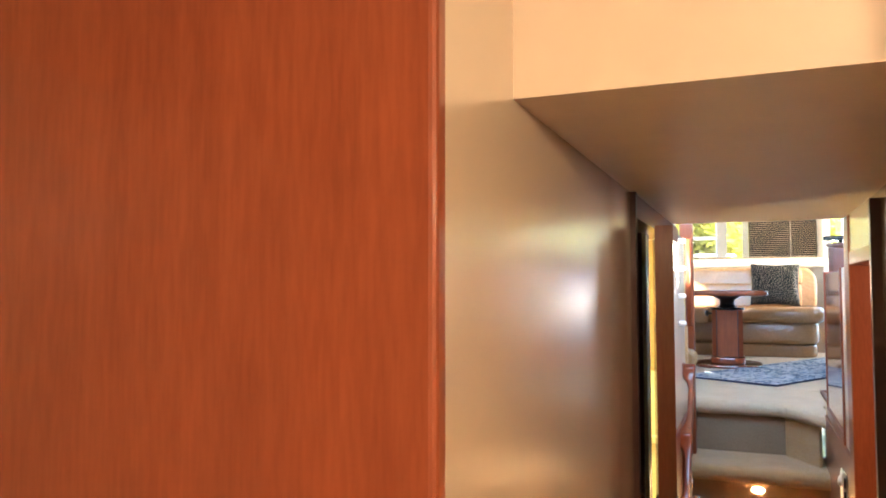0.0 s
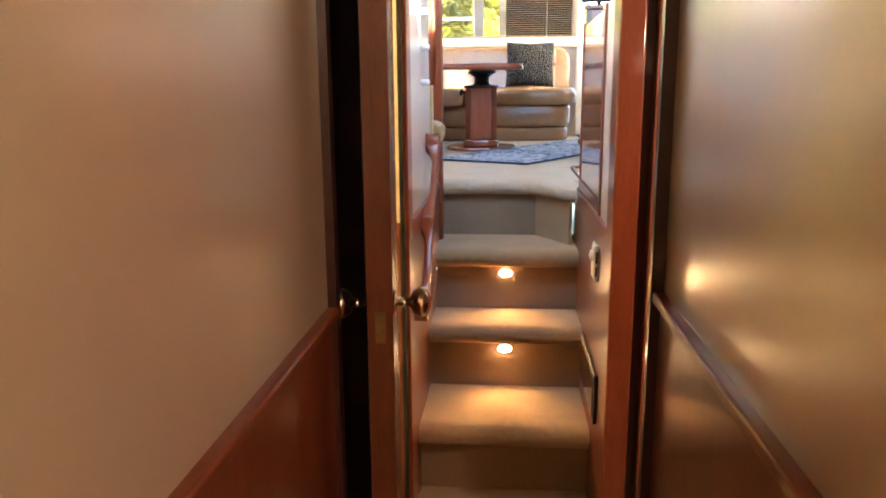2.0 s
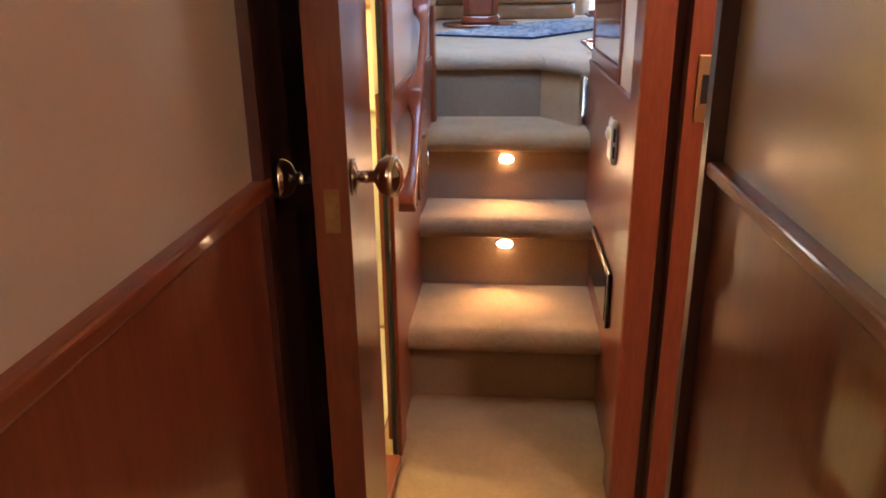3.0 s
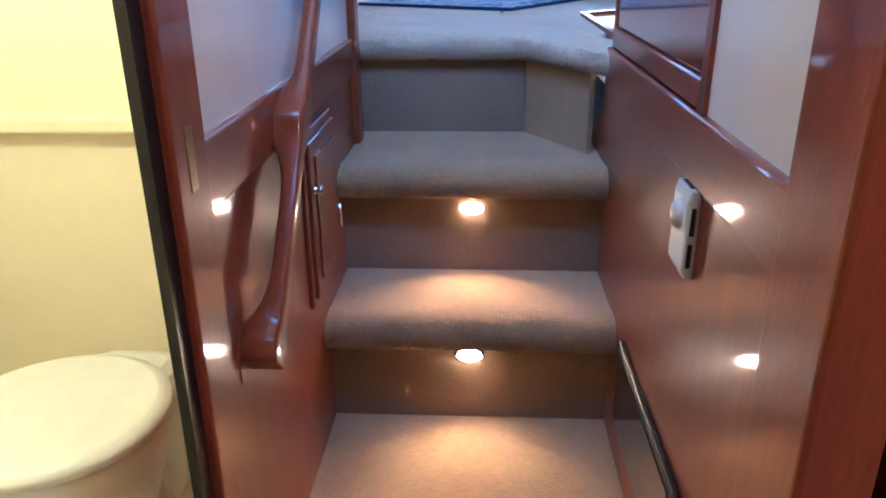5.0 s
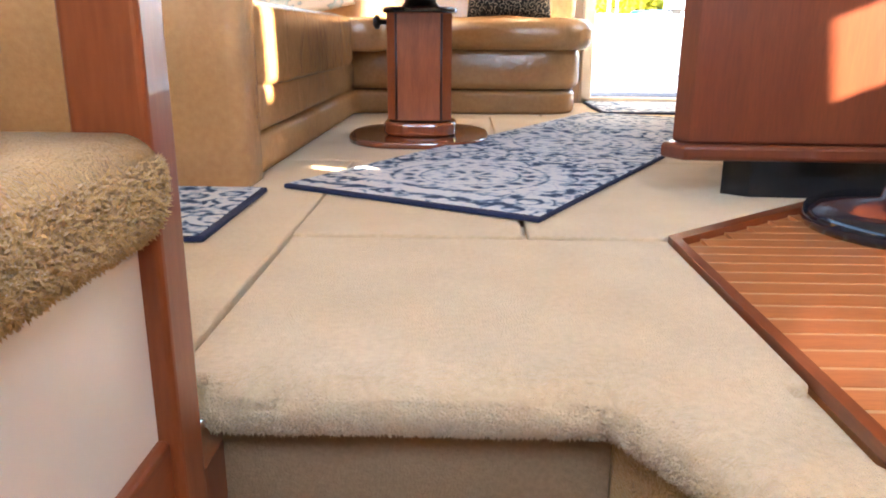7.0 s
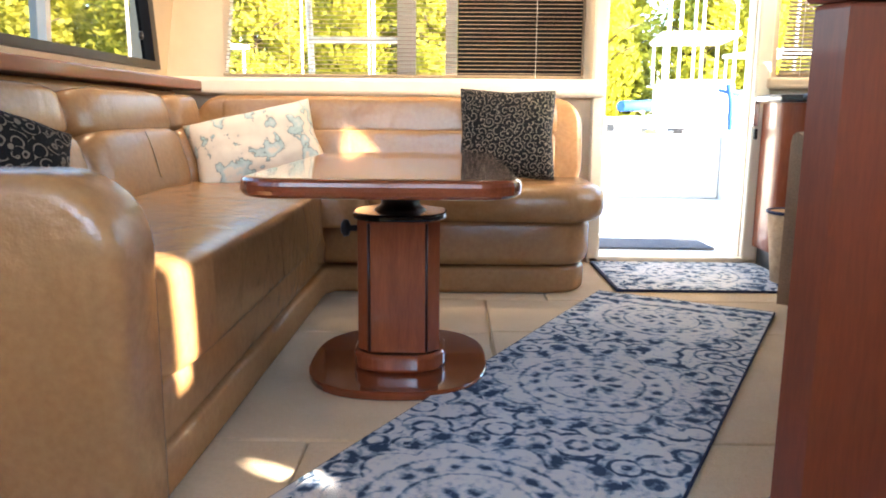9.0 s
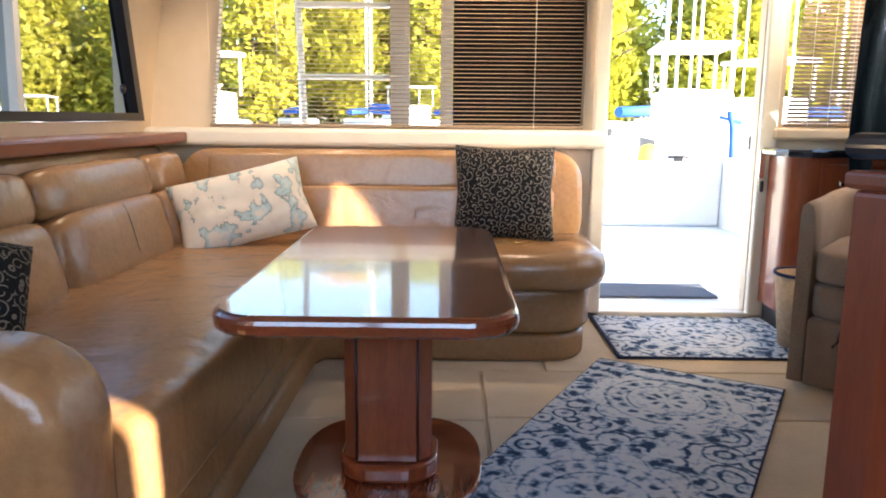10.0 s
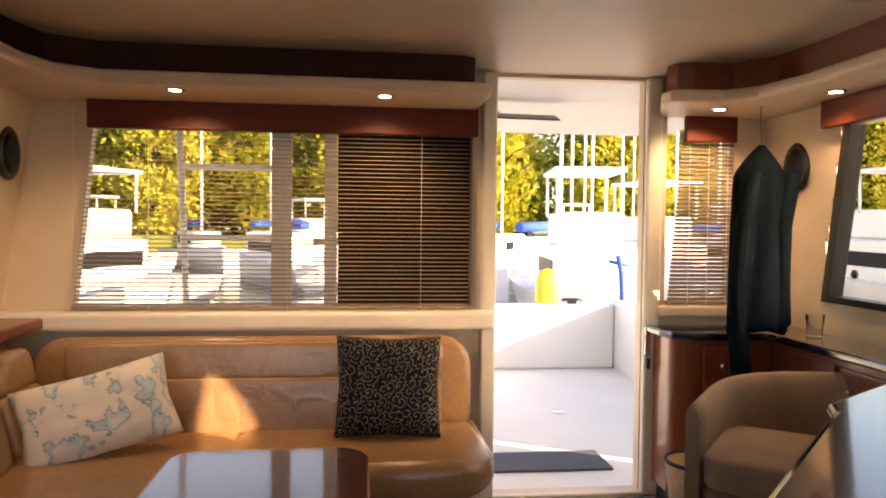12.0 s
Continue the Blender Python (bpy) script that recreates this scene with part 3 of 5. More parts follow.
# hinge post added to keep washroom light out of the side cabin
part("hinge_post", b1(-0.36, -0.322, -1.66, -1.60, LOW, 0.82), MAHOGANY, jf)
part("near_post", b1(-0.345, -0.266, -2.29, -2.262, LOW, 0.82), MAHOGANY, jf)
dr = thing("door", (-0.29, -1.62, LOW), "polished cherry passage door standing ajar with a double knob", "door")
turn = Matrix.Translation((-0.288, -1.62, 0)) @ Matrix.Rotation(radians(7.6), 4, "Z")


def turned(bm, m=turn):
    bmesh.ops.transform(bm, matrix=m, verts=bm.verts)
    return bm


dp = part("panel", turned(b1(-0.02, 0.02, -0.60, 0.0, LOW + 0.02, 0.74, bevel=0.004)), CHERRY, dr)
part("edge_strip", turned(b1(-0.022, 0.022, -0.606, -0.5995, LOW + 0.02, 0.74)), CHERRY, dr)
part("latch_plate", turned(b1(-0.009, 0.009, -0.6075, -0.6062, -0.025, 0.03)), OLD_BRASS, dr)
for sx in (1, -1):
    rot = turn @ Matrix.Translation((sx * 0.02, -0.545, 0.03)) @ Matrix.Rotation(radians(90 * sx), 4, "Y")
    part("knob", lathe(B(), [(0.024, 0.0), (0.024, 0.006), (0.009, 0.009), (0.008, 0.03), (0.02, 0.036), (0.028, 0.048), (0.026, 0.06), (0.012, 0.068)], m=rot), CHROME, dr, "chrome door knob")

# stair side walls
fixed("wall_left_stairs_lower", b1(-0.34, -0.302, -1.17, 0.10, LOW, -0.09), CHERRY, "cherry panel beside the steps")
fixed("trim_left_stairs", b1(-0.34, -0.295, -1.17, -0.12, -0.09, 0.0, bevel=0.006), CHERRY_H, "cherry rail beside the steps")
fixed("wall_left_stairs_upper", b1(-0.34, -0.305, -1.17, -0.40, 0.0, 0.82), STAIRLINER, "glossy white stair panel")
fixed("wall_left_stairs_half", b1(-0.34, -0.305, -0.40, -0.12, 0.0, 0.20), STAIRLINER, "glossy white half-height stair panel")
fixed("post_left_stairs", b1(-0.35, -0.285, -0.125, -0.07, -0.26, 1.90, bevel=0.006), CHERRY, "cherry post at the head of the steps")
bm = prism(B(), round_rect(-0.62, -0.275, 0.185, 0.275, 0.035), -0.40, -0.128, axis="y")
for f in bm.faces:
    f.smooth = len(f.verts) == 4
cap = fixed("trim_carpet_cap", bm, CARPET, "rounded carpeted cap on the half wall")
tufts(cap.data, cap, CARPET, 16000, 21, 0.006)
fixed("trim_carpet_edge", b1(-0.62, -0.295, -0.44, -0.39, 0.20, 0.82, bevel=0.012), CARPET, "carpeted upright edge over the half wall")
fixed("wall_right_stairs_lower", b1(0.302, 0.34, -1.33, 0.10, LOW, -0.09), CHERRY, "cherry panel beside the steps")
fixed("trim_right_stairs", b1(0.293, 0.345, -1.33, -0.27, -0.09, 0.0, bevel=0.006), CHERRY_H, "cherry rail beside the steps")
fixed("wall_right_stairs_cream", b1(0.305, 0.34, -1.33, -1.0, 0.0, 0.66), STAIRLINER, "white stair panel")
fixed("post_right_stairs", b1(0.298, 0.345, -1.01, -0.985, 0.0, 0.66), CHERRY)
fixed("wall_right_partition", b1(0.304, 0.34, -0.985, -0.31, 0.045, 0.65, bevel=0.003), CHERRY_TOP, "high-gloss cherry partition beside the steps")
fixed("trim_partition_edge", b1(0.30, 0.345, -0.312, -0.292, 0.0, 0.66, bevel=0.004), CHERRY)
fixed("trim_partition_base", b1(0.297, 0.345, -0.985, -0.312, 0.003, 0.043, bevel=0.005), CHERRY_H)

# carved grab rail on the left of the steps
rail = thing("grab_rail", (-0.29, -0.9, -0.3), "carved cherry grab rail sloping along the stair wall", "handrail")
A, C = Vector((0, -1.09, -0.33)), Vector((0, -0.575, 0.225))
ax = (C - A).normalized()
nrm = Vector((0, -ax.z, ax.y))
bm = B()
steps = 110
rows = []
for i in range(steps + 1):
    q = i / steps
    near = min(abs(q - f) for f in (0.03, 0.5, 0.97)) / 0.16
    gap = 0.0 if near < 0.3 else (1.0 if near > 1 else math.sin(math.pi / 2 * (near - 0.3) / 0.7) ** 0.6)
    inner = -0.304 + 0.028 * gap
    half = 0.0125 + 0.011 * (1 - gap) + (0.006 * math.cos(math.pi * min(1, near / 0.3)) if near < 0.3 else -0.006 * (1 - gap))
    c0 = A.lerp(C, q)
    row = []
    for x, w in ((inner, -half), (inner + 0.004, -half - 0.003), (-0.258, -half - 0.003), (-0.253, -half), (-0.252, -0.8 * half), (-0.252, 0.8 * half), (-0.253, half), (-0.258, half + 0.003), (inner + 0.004, half + 0.003), (inner, half)):
        row.append(bm.verts.new((x, c0.y + nrm.y * w, c0.z + nrm.z * w)))
    rows.append(row)
for a, b in zip(rows, rows[1:]):
    for k in range(10):
        bm.faces.new((a[k], a[(k + 1) % 10], b[(k + 1) % 10], b[k])).smooth = True
bm.faces.new(rows[0]), bm.faces.new(rows[-1][::-1])
bmesh.ops.recalc_face_normals(bm, faces=bm.faces)
part("rail", bm, CHERRY, rail)
for s in (0.02, 0.5, 0.98):
    c0 = A.lerp(C, s)
    part("foot_plate", b1(-0.3045, -0.300, c0.y - 0.03, c0.y + 0.03, c0.z - 0.03, c0.z + 0.03, bevel=0.002), CHERRY, rail)
# upright grab rail by the post
up = thing("grab_rail", (-0.27, -0.75, 0.4), "upright cherry grab rail with white standoffs", "handrail")
part("rail", tube(B(), [(-0.262, -0.75, 0.42), (-0.262, -0.75, 0.80)], 0.014), CHERRY, up)
for z in (0.43, 0.55, 0.67, 0.79):
    part("standoff", tube(B(), [(-0.262, -0.75, z), (-0.304, -0.75, z)], 0.011), WHITE, up)

# locker door on the left stair wall
lk = thing("locker", (-0.30, -0.48, -0.25), "small cherry locker door with a chrome knob by the steps", "cabinet")
part("frame", b1(-0.302, -0.294, -0.70, -0.44, -0.44, -0.105, bevel=0.003), CHERRY, lk)
ld = part("door", b1(-0.294, -0.286, -0.685, -0.455, -0.425, -0.12, bevel=0.003), CHERRY, lk)
part("raised_panel", b1(-0.286, -0.2815, -0.655, -0.485, -0.395, -0.15, bevel=0.004), CHERRY, ld)
part("knob", lathe(B(), [(0.011, 0), (0.007, 0.004), (0.007, 0.010), (0.011, 0.014), (0.007, 0.018)], m=Matrix.Translation((-0.286, -0.672, -0.21)) @ Matrix.Rotation(radians(90), 4, "Y")), CHROME, ld, "chrome knob")
part("hinge", tube(B(), [(-0.284, -0.453, -0.36), (-0.284, -0.453, -0.31)], 0.005, 8), CHROME, ld)

# white wall box and black vent panel on the right stair wall
wb = thing("wall_box", (0.30, -0.99, -0.14), "white plastic control box on the cherry stair wall", "control box")
part("body", prism(B(), [(0.302, -0.212), (0.290, -0.212), (0.284, -0.20), (0.284, -0.105), (0.288, -0.09), (0.302, -0.09)], -1.045, -0.975, bevel=0.004, axis="y"), WHITE, wb)
part("button", lathe(B(), [(0.020, 0.0), (0.020, 0.003), (0.016, 0.009), (0.006, 0.012)], m=Matrix.Translation((0.285, -1.012, -0.13)) @ Matrix.Rotation(radians(-90), 4, "Y")), WHITE, wb)
for z0, z1 in ((-0.195, -0.162), (-0.150, -0.112)):
    part("slot", b1(0.290, 0.296, -1.0465, -1.044, z0, z1), BLACK, wb)
part("display", b1(0.290, 0.298, -1.03, -0.99, -0.0915, -0.0885), BLACK, wb)
vp = thing("wall_panel", (0.30, -0.9, -0.58), "black framed glossy panel set into the cherry wall", "wall panel")
part("frame", b1(0.290, 0.302, -1.12, -0.68, -0.675, -0.505, bevel=0.004), BLACK, vp)
part("pane", b1(0.287, 0.291, -1.10, -0.70, -0.660, -0.520, bevel=0.001), BLACK_STONE, vp)

# step lights
for k, z in ((2, -0.26 - 0.105), (1, -0.52 - 0.1)):
    y = (-0.90, -0.575, -0.335)[k] + 0.035
    sl = thing("step_light", (0, y, z), "small oval warm step light under the carpet nose", "step light", "step lights")
    bmx = B()
    lathe(bmx, [(0.034, 0), (0.034, 0.008), (0.028, 0.012)], m=Matrix.Translation((0, y, z)) @ Matrix.Rotation(radians(90), 4, "X") @ Matrix.Diagonal((1, 0.55, 1, 1)))
    part("bezel", bmx, CHROME, sl)
    bmx = B()
    lathe(bmx, [(0.027, 0.0125), (0.024, 0.016), (0.012, 0.019)], m=Matrix.Translation((0, y, z)) @ Matrix.Rotation(radians(90), 4, "X") @ Matrix.Diagonal((1, 0.55, 1, 1)))
    part("lens", bmx, LAMPGLOW, sl, "glowing warm lens")
    lamp("step_lamp", "SPOT", (0, y - 0.03, z), 0.6, (1.0, 0.46, 0.14), 0.02, (0, y - 0.2, z - 0.12))

# toilet in the washroom
tl = thing("toilet", (-0.79, -0.80, LOW), "pale toilet with a closed lid in the washroom", "toilet")
part("bowl", lathe(B(), [(0.12, 0), (0.13, 0.1), (0.19, 0.3), (0.21, 0.38), (0.2, 0.4)], centre=(-0.79, -0.80, LOW), n=28), WHITE, tl)
bm = B()
lathe(bm, [(0.2, 0.402), (0.215, 0.408), (0.215, 0.425), (0.19, 0.435)], centre=(-0.79, -0.80, LOW), n=28)
part("lid", bm, WHITE, tl)
part("pedestal", b1(-0.90, -0.68, -0.66, -0.42, LOW, LOW + 0.36, bevel=0.05), WHITE, tl)

# ---- structure: salon ----
AFT, LEFT, RIGHT, CEIL = 3.50, -1.42, 2.0, 1.91
fixed("floor_salon", prism(B(), [(-1.6, 3.5), (-1.6, 0.02), (0.125, 0.02), (0.338, -0.29), (0.338, 0.60), (1.16, 1.28), (2.1, 1.28), (2.1, 3.5)], -0.06, -0.016), SALON_CARPET, "pale beige salon carpet")
for k, (x0, x1, y0, y1) in enumerate(((-0.342, 0.334, 0.012, 0.582), (-1.42, -0.352, -0.06, 1.43), (-0.348, 0.078, 0.605, 1.43), (-0.60, 0.078, 1.44, 2.252), (-0.6, 0.078, 2.262, 2.713), (0.088, 2.0, 1.45, 2.278), (0.088, 2.0, 2.288, 2.713), (-0.6, 0.318, 2.723, 3.5), (0.328, 2.0, 2.723, 3.5))):
    fixed("carpet_piece_%d" % (k + 1), b1(x0, x1, y0, y1, -0.02, 0.0, bevel=0.005), SALON_CARPET)
fixed("carpet_piece_10", prism(B(), [(0.088, 0.605), (0.333, 0.605), (1.15, 1.285), (1.15, 1.44), (0.088, 1.44)], -0.02, 0.0, bevel=0.005), SALON_CARPET)
# teak and holly floor
tk = tagged(new("floor_teak"), "varnished teak and holly floor beside the steps", kind="structure")
part("base", prism(B(), [(0.345, -0.29), (2.0, -0.29), (2.0, 1.27), (1.17, 1.27), (0.345, 0.595)], -0.05, -0.010), TEAK, tk)
part("border", prism(B(), [(0.339, -0.29), (0.355, -0.29), (0.357, 0.58), (1.16, 1.245), (1.16, 1.28), (0.339, 0.60)], -0.009, 0.006), CHERRY_H, tk)
for k in range(32):
    y0 = -0.285 + k * 0.05
    x0 = 0.357 if y0 < 0.53 else 0.36 + (y0 - 0.53) / 0.828
    if x0 > 1.2:
        break
    part("strip", b1(x0, 2.0, y0, y0 + 0.042, -0.0095, -0.003), TEAK, tk)
    part("inlay", b1(x0, 2.0, y0 + 0.0425, y0 + 0.0495, -0.0095, -0.0035), HOLLY, tk)

fixed("ceiling_salon", b1(-1.6, 2.2, -1.40, 3.56, CEIL, CEIL + 0.05), VINYL, "cream salon headliner")
fixed("trim_ceiling_seam", b1(0.585, 2.0, 2.30, 2.306, CEIL - 0.004, CEIL + 0.001), GELCOAT)


def wall_with_holes(bm, x0, x1, z0, z1, holes, y0, y1):
    """A wall in x and z with rectangular openings, from y0 to y1."""
    xs = sorted({x0, x1, *(h[0] for h in holes), *(h[1] for h in holes)})
    zs = sorted({z0, z1, *(h[2] for h in holes), *(h[3] for h in holes)})
    for xa, xb in zip(xs, xs[1:]):
        for za, zb in zip(zs, zs[1:]):
            cx, cz = (xa + xb) / 2, (za + zb) / 2
            if not any(h[0] < cx < h[1] and h[2] < cz < h[3] for h in holes):
                box(bm, xa, xb, y0, y1, za, zb)
    bmesh.ops.remove_doubles(bm, verts=bm.verts, dist=1e-5)
    return bm


WIN = (-1.12, 0.56, 0.88, 1.77)
DOOR = (0.665, 1.345, 0.03, 1.895)
WIN2 = (1.455, 1.76, 0.90, 1.78)
fixed("wall_aft", wall_with_holes(B(), -1.6, 2.2, -0.06, CEIL, (WIN, DOOR, WIN2), AFT, AFT + 0.06), GELCOAT, "cream gelcoat aft bulkhead with windows and a door")
fixed("wall_aft_rake", prism(B(), [(-1.12, 0.885), (-1.12, 1.765), (-1.025, 1.765)], AFT + 0.004, AFT + 0.058, axis="y"), GELCOAT)
fixed("trim_aft_sill", b1(-1.40, 0.655, AFT - 0.10, AFT - 0.002, 0.785, 0.865, bevel=0.02), SILL, "moulded cream ledge behind the sofa")
fixed("trim_aft_sill_right", b1(1.40, 1.99, AFT - 0.06, AFT - 0.002, 0.83, 0.885, bevel=0.015), GELCOAT)
bm = B()
box(bm, 0.60, 0.664, AFT - 0.045, AFT - 0.002, 0.0, CEIL - 0.002, bevel=0.012)
box(bm, 1.346, 1.42, AFT - 0.045, AFT - 0.002, 0.0, CEIL - 0.002, bevel=0.012)
box(bm, 0.60, 1.42, AFT - 0.045, AFT - 0.002, 0.002, 0.035, bevel=0.008)
fixed("door_frame_salon", bm, SILL, "cream moulded salon door frame")
# left wall: leans inward, with a raked window
def left_x(z):
    return -1.40 - (z - 0.87) * -0.147


bm = B()
def slab_left(bm, ya0, yb0, za, ya1, yb1, zb):
    v = []
    for dx in (0.0, -0.06):
        v.append([bm.verts.new((left_x(z) + dx, y, z)) for y, z in ((ya0, za), (yb0, za), (yb1, zb), (ya1, zb))])
    a, b = v
    fs = [bm.faces.new(a), bm.faces.new(b[::-1])] + [bm.faces.new((a[i], b[i], b[(i + 1) % 4], a[(i + 1) % 4])) for i in range(4)]
    bmesh.ops.recalc_face_normals(bm, faces=fs)


slab_left(bm, -1.4, 3.5, -0.05, -1.4, 3.5, 0.89)
slab_left(bm, 3.40, 3.5, 0.89, 2.97, 3.5, 1.66)
slab_left(bm, -1.4, 3.5, 1.66, -1.4, 3.5, 1.92)
slab_left(bm, -1.4, -0.9, 0.89, -1.4, -0.9, 1.66)
fixed("wall_left", bm, GELCOAT, "cream left cabin side leaning inward")
wf = tagged(new("window_left"), "black framed raked side window", kind="structure")
bm = B()
slab_left(bm, 3.345, 3.398, 0.892, 2.915, 2.968, 1.658)
slab_left(bm, -0.9, 3.345, 0.892, -0.9, 3.345, 0.925)
bmesh.ops.translate(bm, verts=bm.verts, vec=(0.012, 0, 0))
part("frame", bm, BLACK, wf)
bm = B()
slab_left(bm, 2.45, 2.48, 0.925, 2.30, 2.33, 1.658)
part("mullion", bm, WHITE, wf)
bm = B()
v4 = [bm.verts.new((left_x(z) - 0.03, y, z)) for y, z in ((-0.9, 0.9), (3.37, 0.9), (2.95, 1.65), (-0.9, 1.65))]
bm.faces.new(v4)
pane = part("pane", bm, TINTED, wf)
pane.visible_shadow = False
part("lock_knob", lathe(B(), [(0.018, 0), (0.018, 0.008), (0.01, 0.014)], m=Matrix.Translation((left_x(1.02), 3.17, 1.02)) @ Matrix.Rotation(radians(90), 4, "Y"), n=16), BLACK, wf)
fixed("trim_left_ledge", b1(-1.46, -1.20, 0.95, 3.40, 0.80, 0.845, bevel=0.008), CHERRY_H, "cherry ledge under the side window")
# right wall with window, and added slits out of view that shape the sun
bm = B()
def slab_right(bm, ya0, yb0, za, ya1, yb1, zb, off=0.0, th=0.06):
    v = []
    for dx in (0.0, th):
        v.append([bm.verts.new((2.02 - (z - 0.87) * 0.12 + dx + off, y, z)) for y, z in ((ya0, za), (yb0, za), (yb1, zb), (ya1, zb))])
    a, b = v
    fs = [bm.faces.new(a), bm.faces.new(b[::-1])] + [bm.faces.new((a[i], b[i], b[(i + 1) % 4], a[(i + 1) % 4])) for i in range(4)]
    bmesh.ops.recalc_face_normals(bm, faces=fs)


def level(z0, z1, *gaps):
    """One course of the side between two heights, left open over each (y0, y1)."""
    y = -1.4
    for ya, yb in gaps:
        slab_right(bm, y, ya, z0, y, ya, z1)
        y = yb
    return y, z0, z1


def close_level(y, z0, z1, end0=3.5, end1=3.5):
    slab_right(bm, y, end0, z0, y, end1, z1)


# gaps forward of the window are added slits, sized to throw the sun patches
close_level(*level(-0.05, 0.74))
close_level(*level(0.74, 0.93, (0.11, 0.32)))
close_level(*level(0.93, 1.0, (-0.18, -0.10), (2.1, 3.17)), 3.5, 3.5)
close_level(*level(1.0, 1.07, (2.1, 3.15)))
close_level(*level(1.07, 1.20, (0.05, 0.17), (2.1, 3.12)))
close_level(*level(1.20, 1.26, (-0.56, -0.538), (-0.305, -0.205), (0.05, 0.17), (2.08, 3.09)))
close_level(*level(1.26, 1.36, (-0.56, -0.538), (-0.305, -0.205), (2.05, 3.05)))
y, z0, z1 = level(1.36, 1.50, (-0.305, -0.205), (0.25, 0.42))
slab_right(bm, y, 1.64, z0, y, 1.67, z1), slab_right(bm, 1.82, 2.03, z0, 1.80, 2.0, z1)
close_level(3.01, z0, z1)
y, z0, z1 = level(1.50, 1.64)
slab_right(bm, y, 1.67, z0, y, 1.715, z1), slab_right(bm, 1.80, 2.0, z0, 1.765, 1.95, z1)
close_level(2.96, z0, z1)
close_level(*level(1.64, 1.92))
fixed("wall_right", bm, GELCOAT, "cream right cabin side leaning inward, with unseen slits that shape the sun patches")
wf = tagged(new("window_right"), "black framed side window", kind="structure")
bm = B()
slab_right(bm, 3.12, 3.168, 0.932, 2.88, 2.928, 1.638, -0.012)
slab_right(bm, 2.05, 3.12, 0.932, 2.05, 3.12, 0.96, -0.012)
part("frame", bm, BLACK, wf)
bm = B()
bm.faces.new([bm.verts.new((2.05 - (z - 0.87) * 0.12, y, z)) for y, z in ((2.05, 0.94), (3.14, 0.94), (2.9, 1.63), (1.9, 1.63))])
part("pane", bm, SMOKED, wf)
# unseen panes over the added slits; without shadows, so the sun passes
for ya, yb in ((1.59, 1.83), (0.03, 0.46), (-0.60, -0.05)):
    bm = B()
    bm.faces.new([bm.verts.new((2.05 - (z - 0.87) * 0.12, y, z)) for y, z in ((ya, 0.94), (yb, 0.94), (yb, 1.63), (ya, 1.63))])
    part("pane", bm, TINTED, wf).visible_shadow = False
part("lock_knob", lathe(B(), [(0.018, 0), (0.018, 0.008), (0.01, 0.014)], m=Matrix.Translation((2.0, 2.95, 1.06)) @ Matrix.Rotation(radians(-90), 4, "Y"), n=16), BLACK, wf)
# forward bulkhead with the windscreen, the raised deck and what closes the place
fixed("wall_forward", wall_with_holes(B(), -1.6, 2.2, 0.86, CEIL, ((-1.2, 0.9, 1.02, 1.78),), -1.44, -1.38), GELCOAT)
fixed("floor_raised", b1(-1.5, -0.345, -0.32, -0.125, 0.10, 0.18), CARPET, "raised carpeted deck beside the steps")
fixed("wall_raised_front", b1(-1.5, -0.345, -0.125, -0.06, -0.05, 0.18), CARPET)
bm = B()
box(bm, 0.345, 2.1, -1.33, -1.29, -0.05, 0.9), box(bm, -1.5, -0.345, -0.44, -0.36, 0.87, 0.92)
fixed("wall_forward_lower", bm, GELCOAT)
fixed("floor_galley", b1(0.345, 2.1, -1.36, -0.29, -0.06, -0.012), TEAK)

# ---- aft window, blinds, door ----
wn = tagged(new("window_aft"), "white framed sliding aft window", kind="structure")
bm = B()
box(bm, -0.31, -0.225, AFT + 0.005, AFT + 0.04, 0.88, 1.77)
part("mullion", bm, WHITE, wn)
bm = B()
box(bm, -0.085, -0.03, AFT + 0.02, AFT + 0.055, 0.88, 1.77)
part("stile", bm, WHITE, wn)
bm = B()
bm.faces.new([bm.verts.new(p) for p in ((-1.12, AFT + 0.045, 0.88), (-0.03, AFT + 0.045, 0.88), (-0.03, AFT + 0.045, 1.77), (-1.12, AFT + 0.045, 1.77))])
part("pane", bm, SMOKED, wn).visible_shadow = False
part("dark_screen", b1(-0.028, 0.58, AFT + 0.065, AFT + 0.085, 0.86, 1.79), DARKGLASS, wn)


def blind(x0, x1, z0, z1, n, tilt, lean, label):
    """A venetian blind with each slat; lean moves the left end inward towards the top."""
    t = thing("venetian_blind", ((x0 + x1) / 2, AFT - 0.02, z0), label, "blind")
    part("head_rail", b1(x0 + lean, x1, AFT - 0.035, AFT - 0.006, z1 - 0.03, z1, bevel=0.003), SLAT, t)
    part("bottom_rail", b1(x0, x1, AFT - 0.034, AFT - 0.01, z0, z0 + 0.014, bevel=0.003), SLAT, t)
    for k in range(n):
        z = z0 + 0.022 + (z1 - z0 - 0.06) * k / (n - 1)
        f = (z - z0) / (z1 - z0)
        bm = B()
        d, h = 0.0108 * math.cos(radians(tilt)), 0.0108 * math.sin(radians(tilt))
        xa = x0 + lean * f + 0.004
        prof = [(-d, -h), (0, 0.0016), (d, h), (d, h - 0.0009), (0, 0.0006), (-d, -h - 0.0009)]
        prism(bm, [(AFT - 0.022 + a, z + b) for a, b in prof], xa, x1 - 0.003, axis="x")
        part("slat", bm, SLAT, t)
    for q in (0.14, 0.5, 0.86):
        x = x0 + lean + (x1 - x0 - lean) * q
        part("cord", tube(B(), [(x, AFT - 0.036, z0), (x, AFT - 0.036, z1)], 0.0012, 5), WHITE, t)
    return t


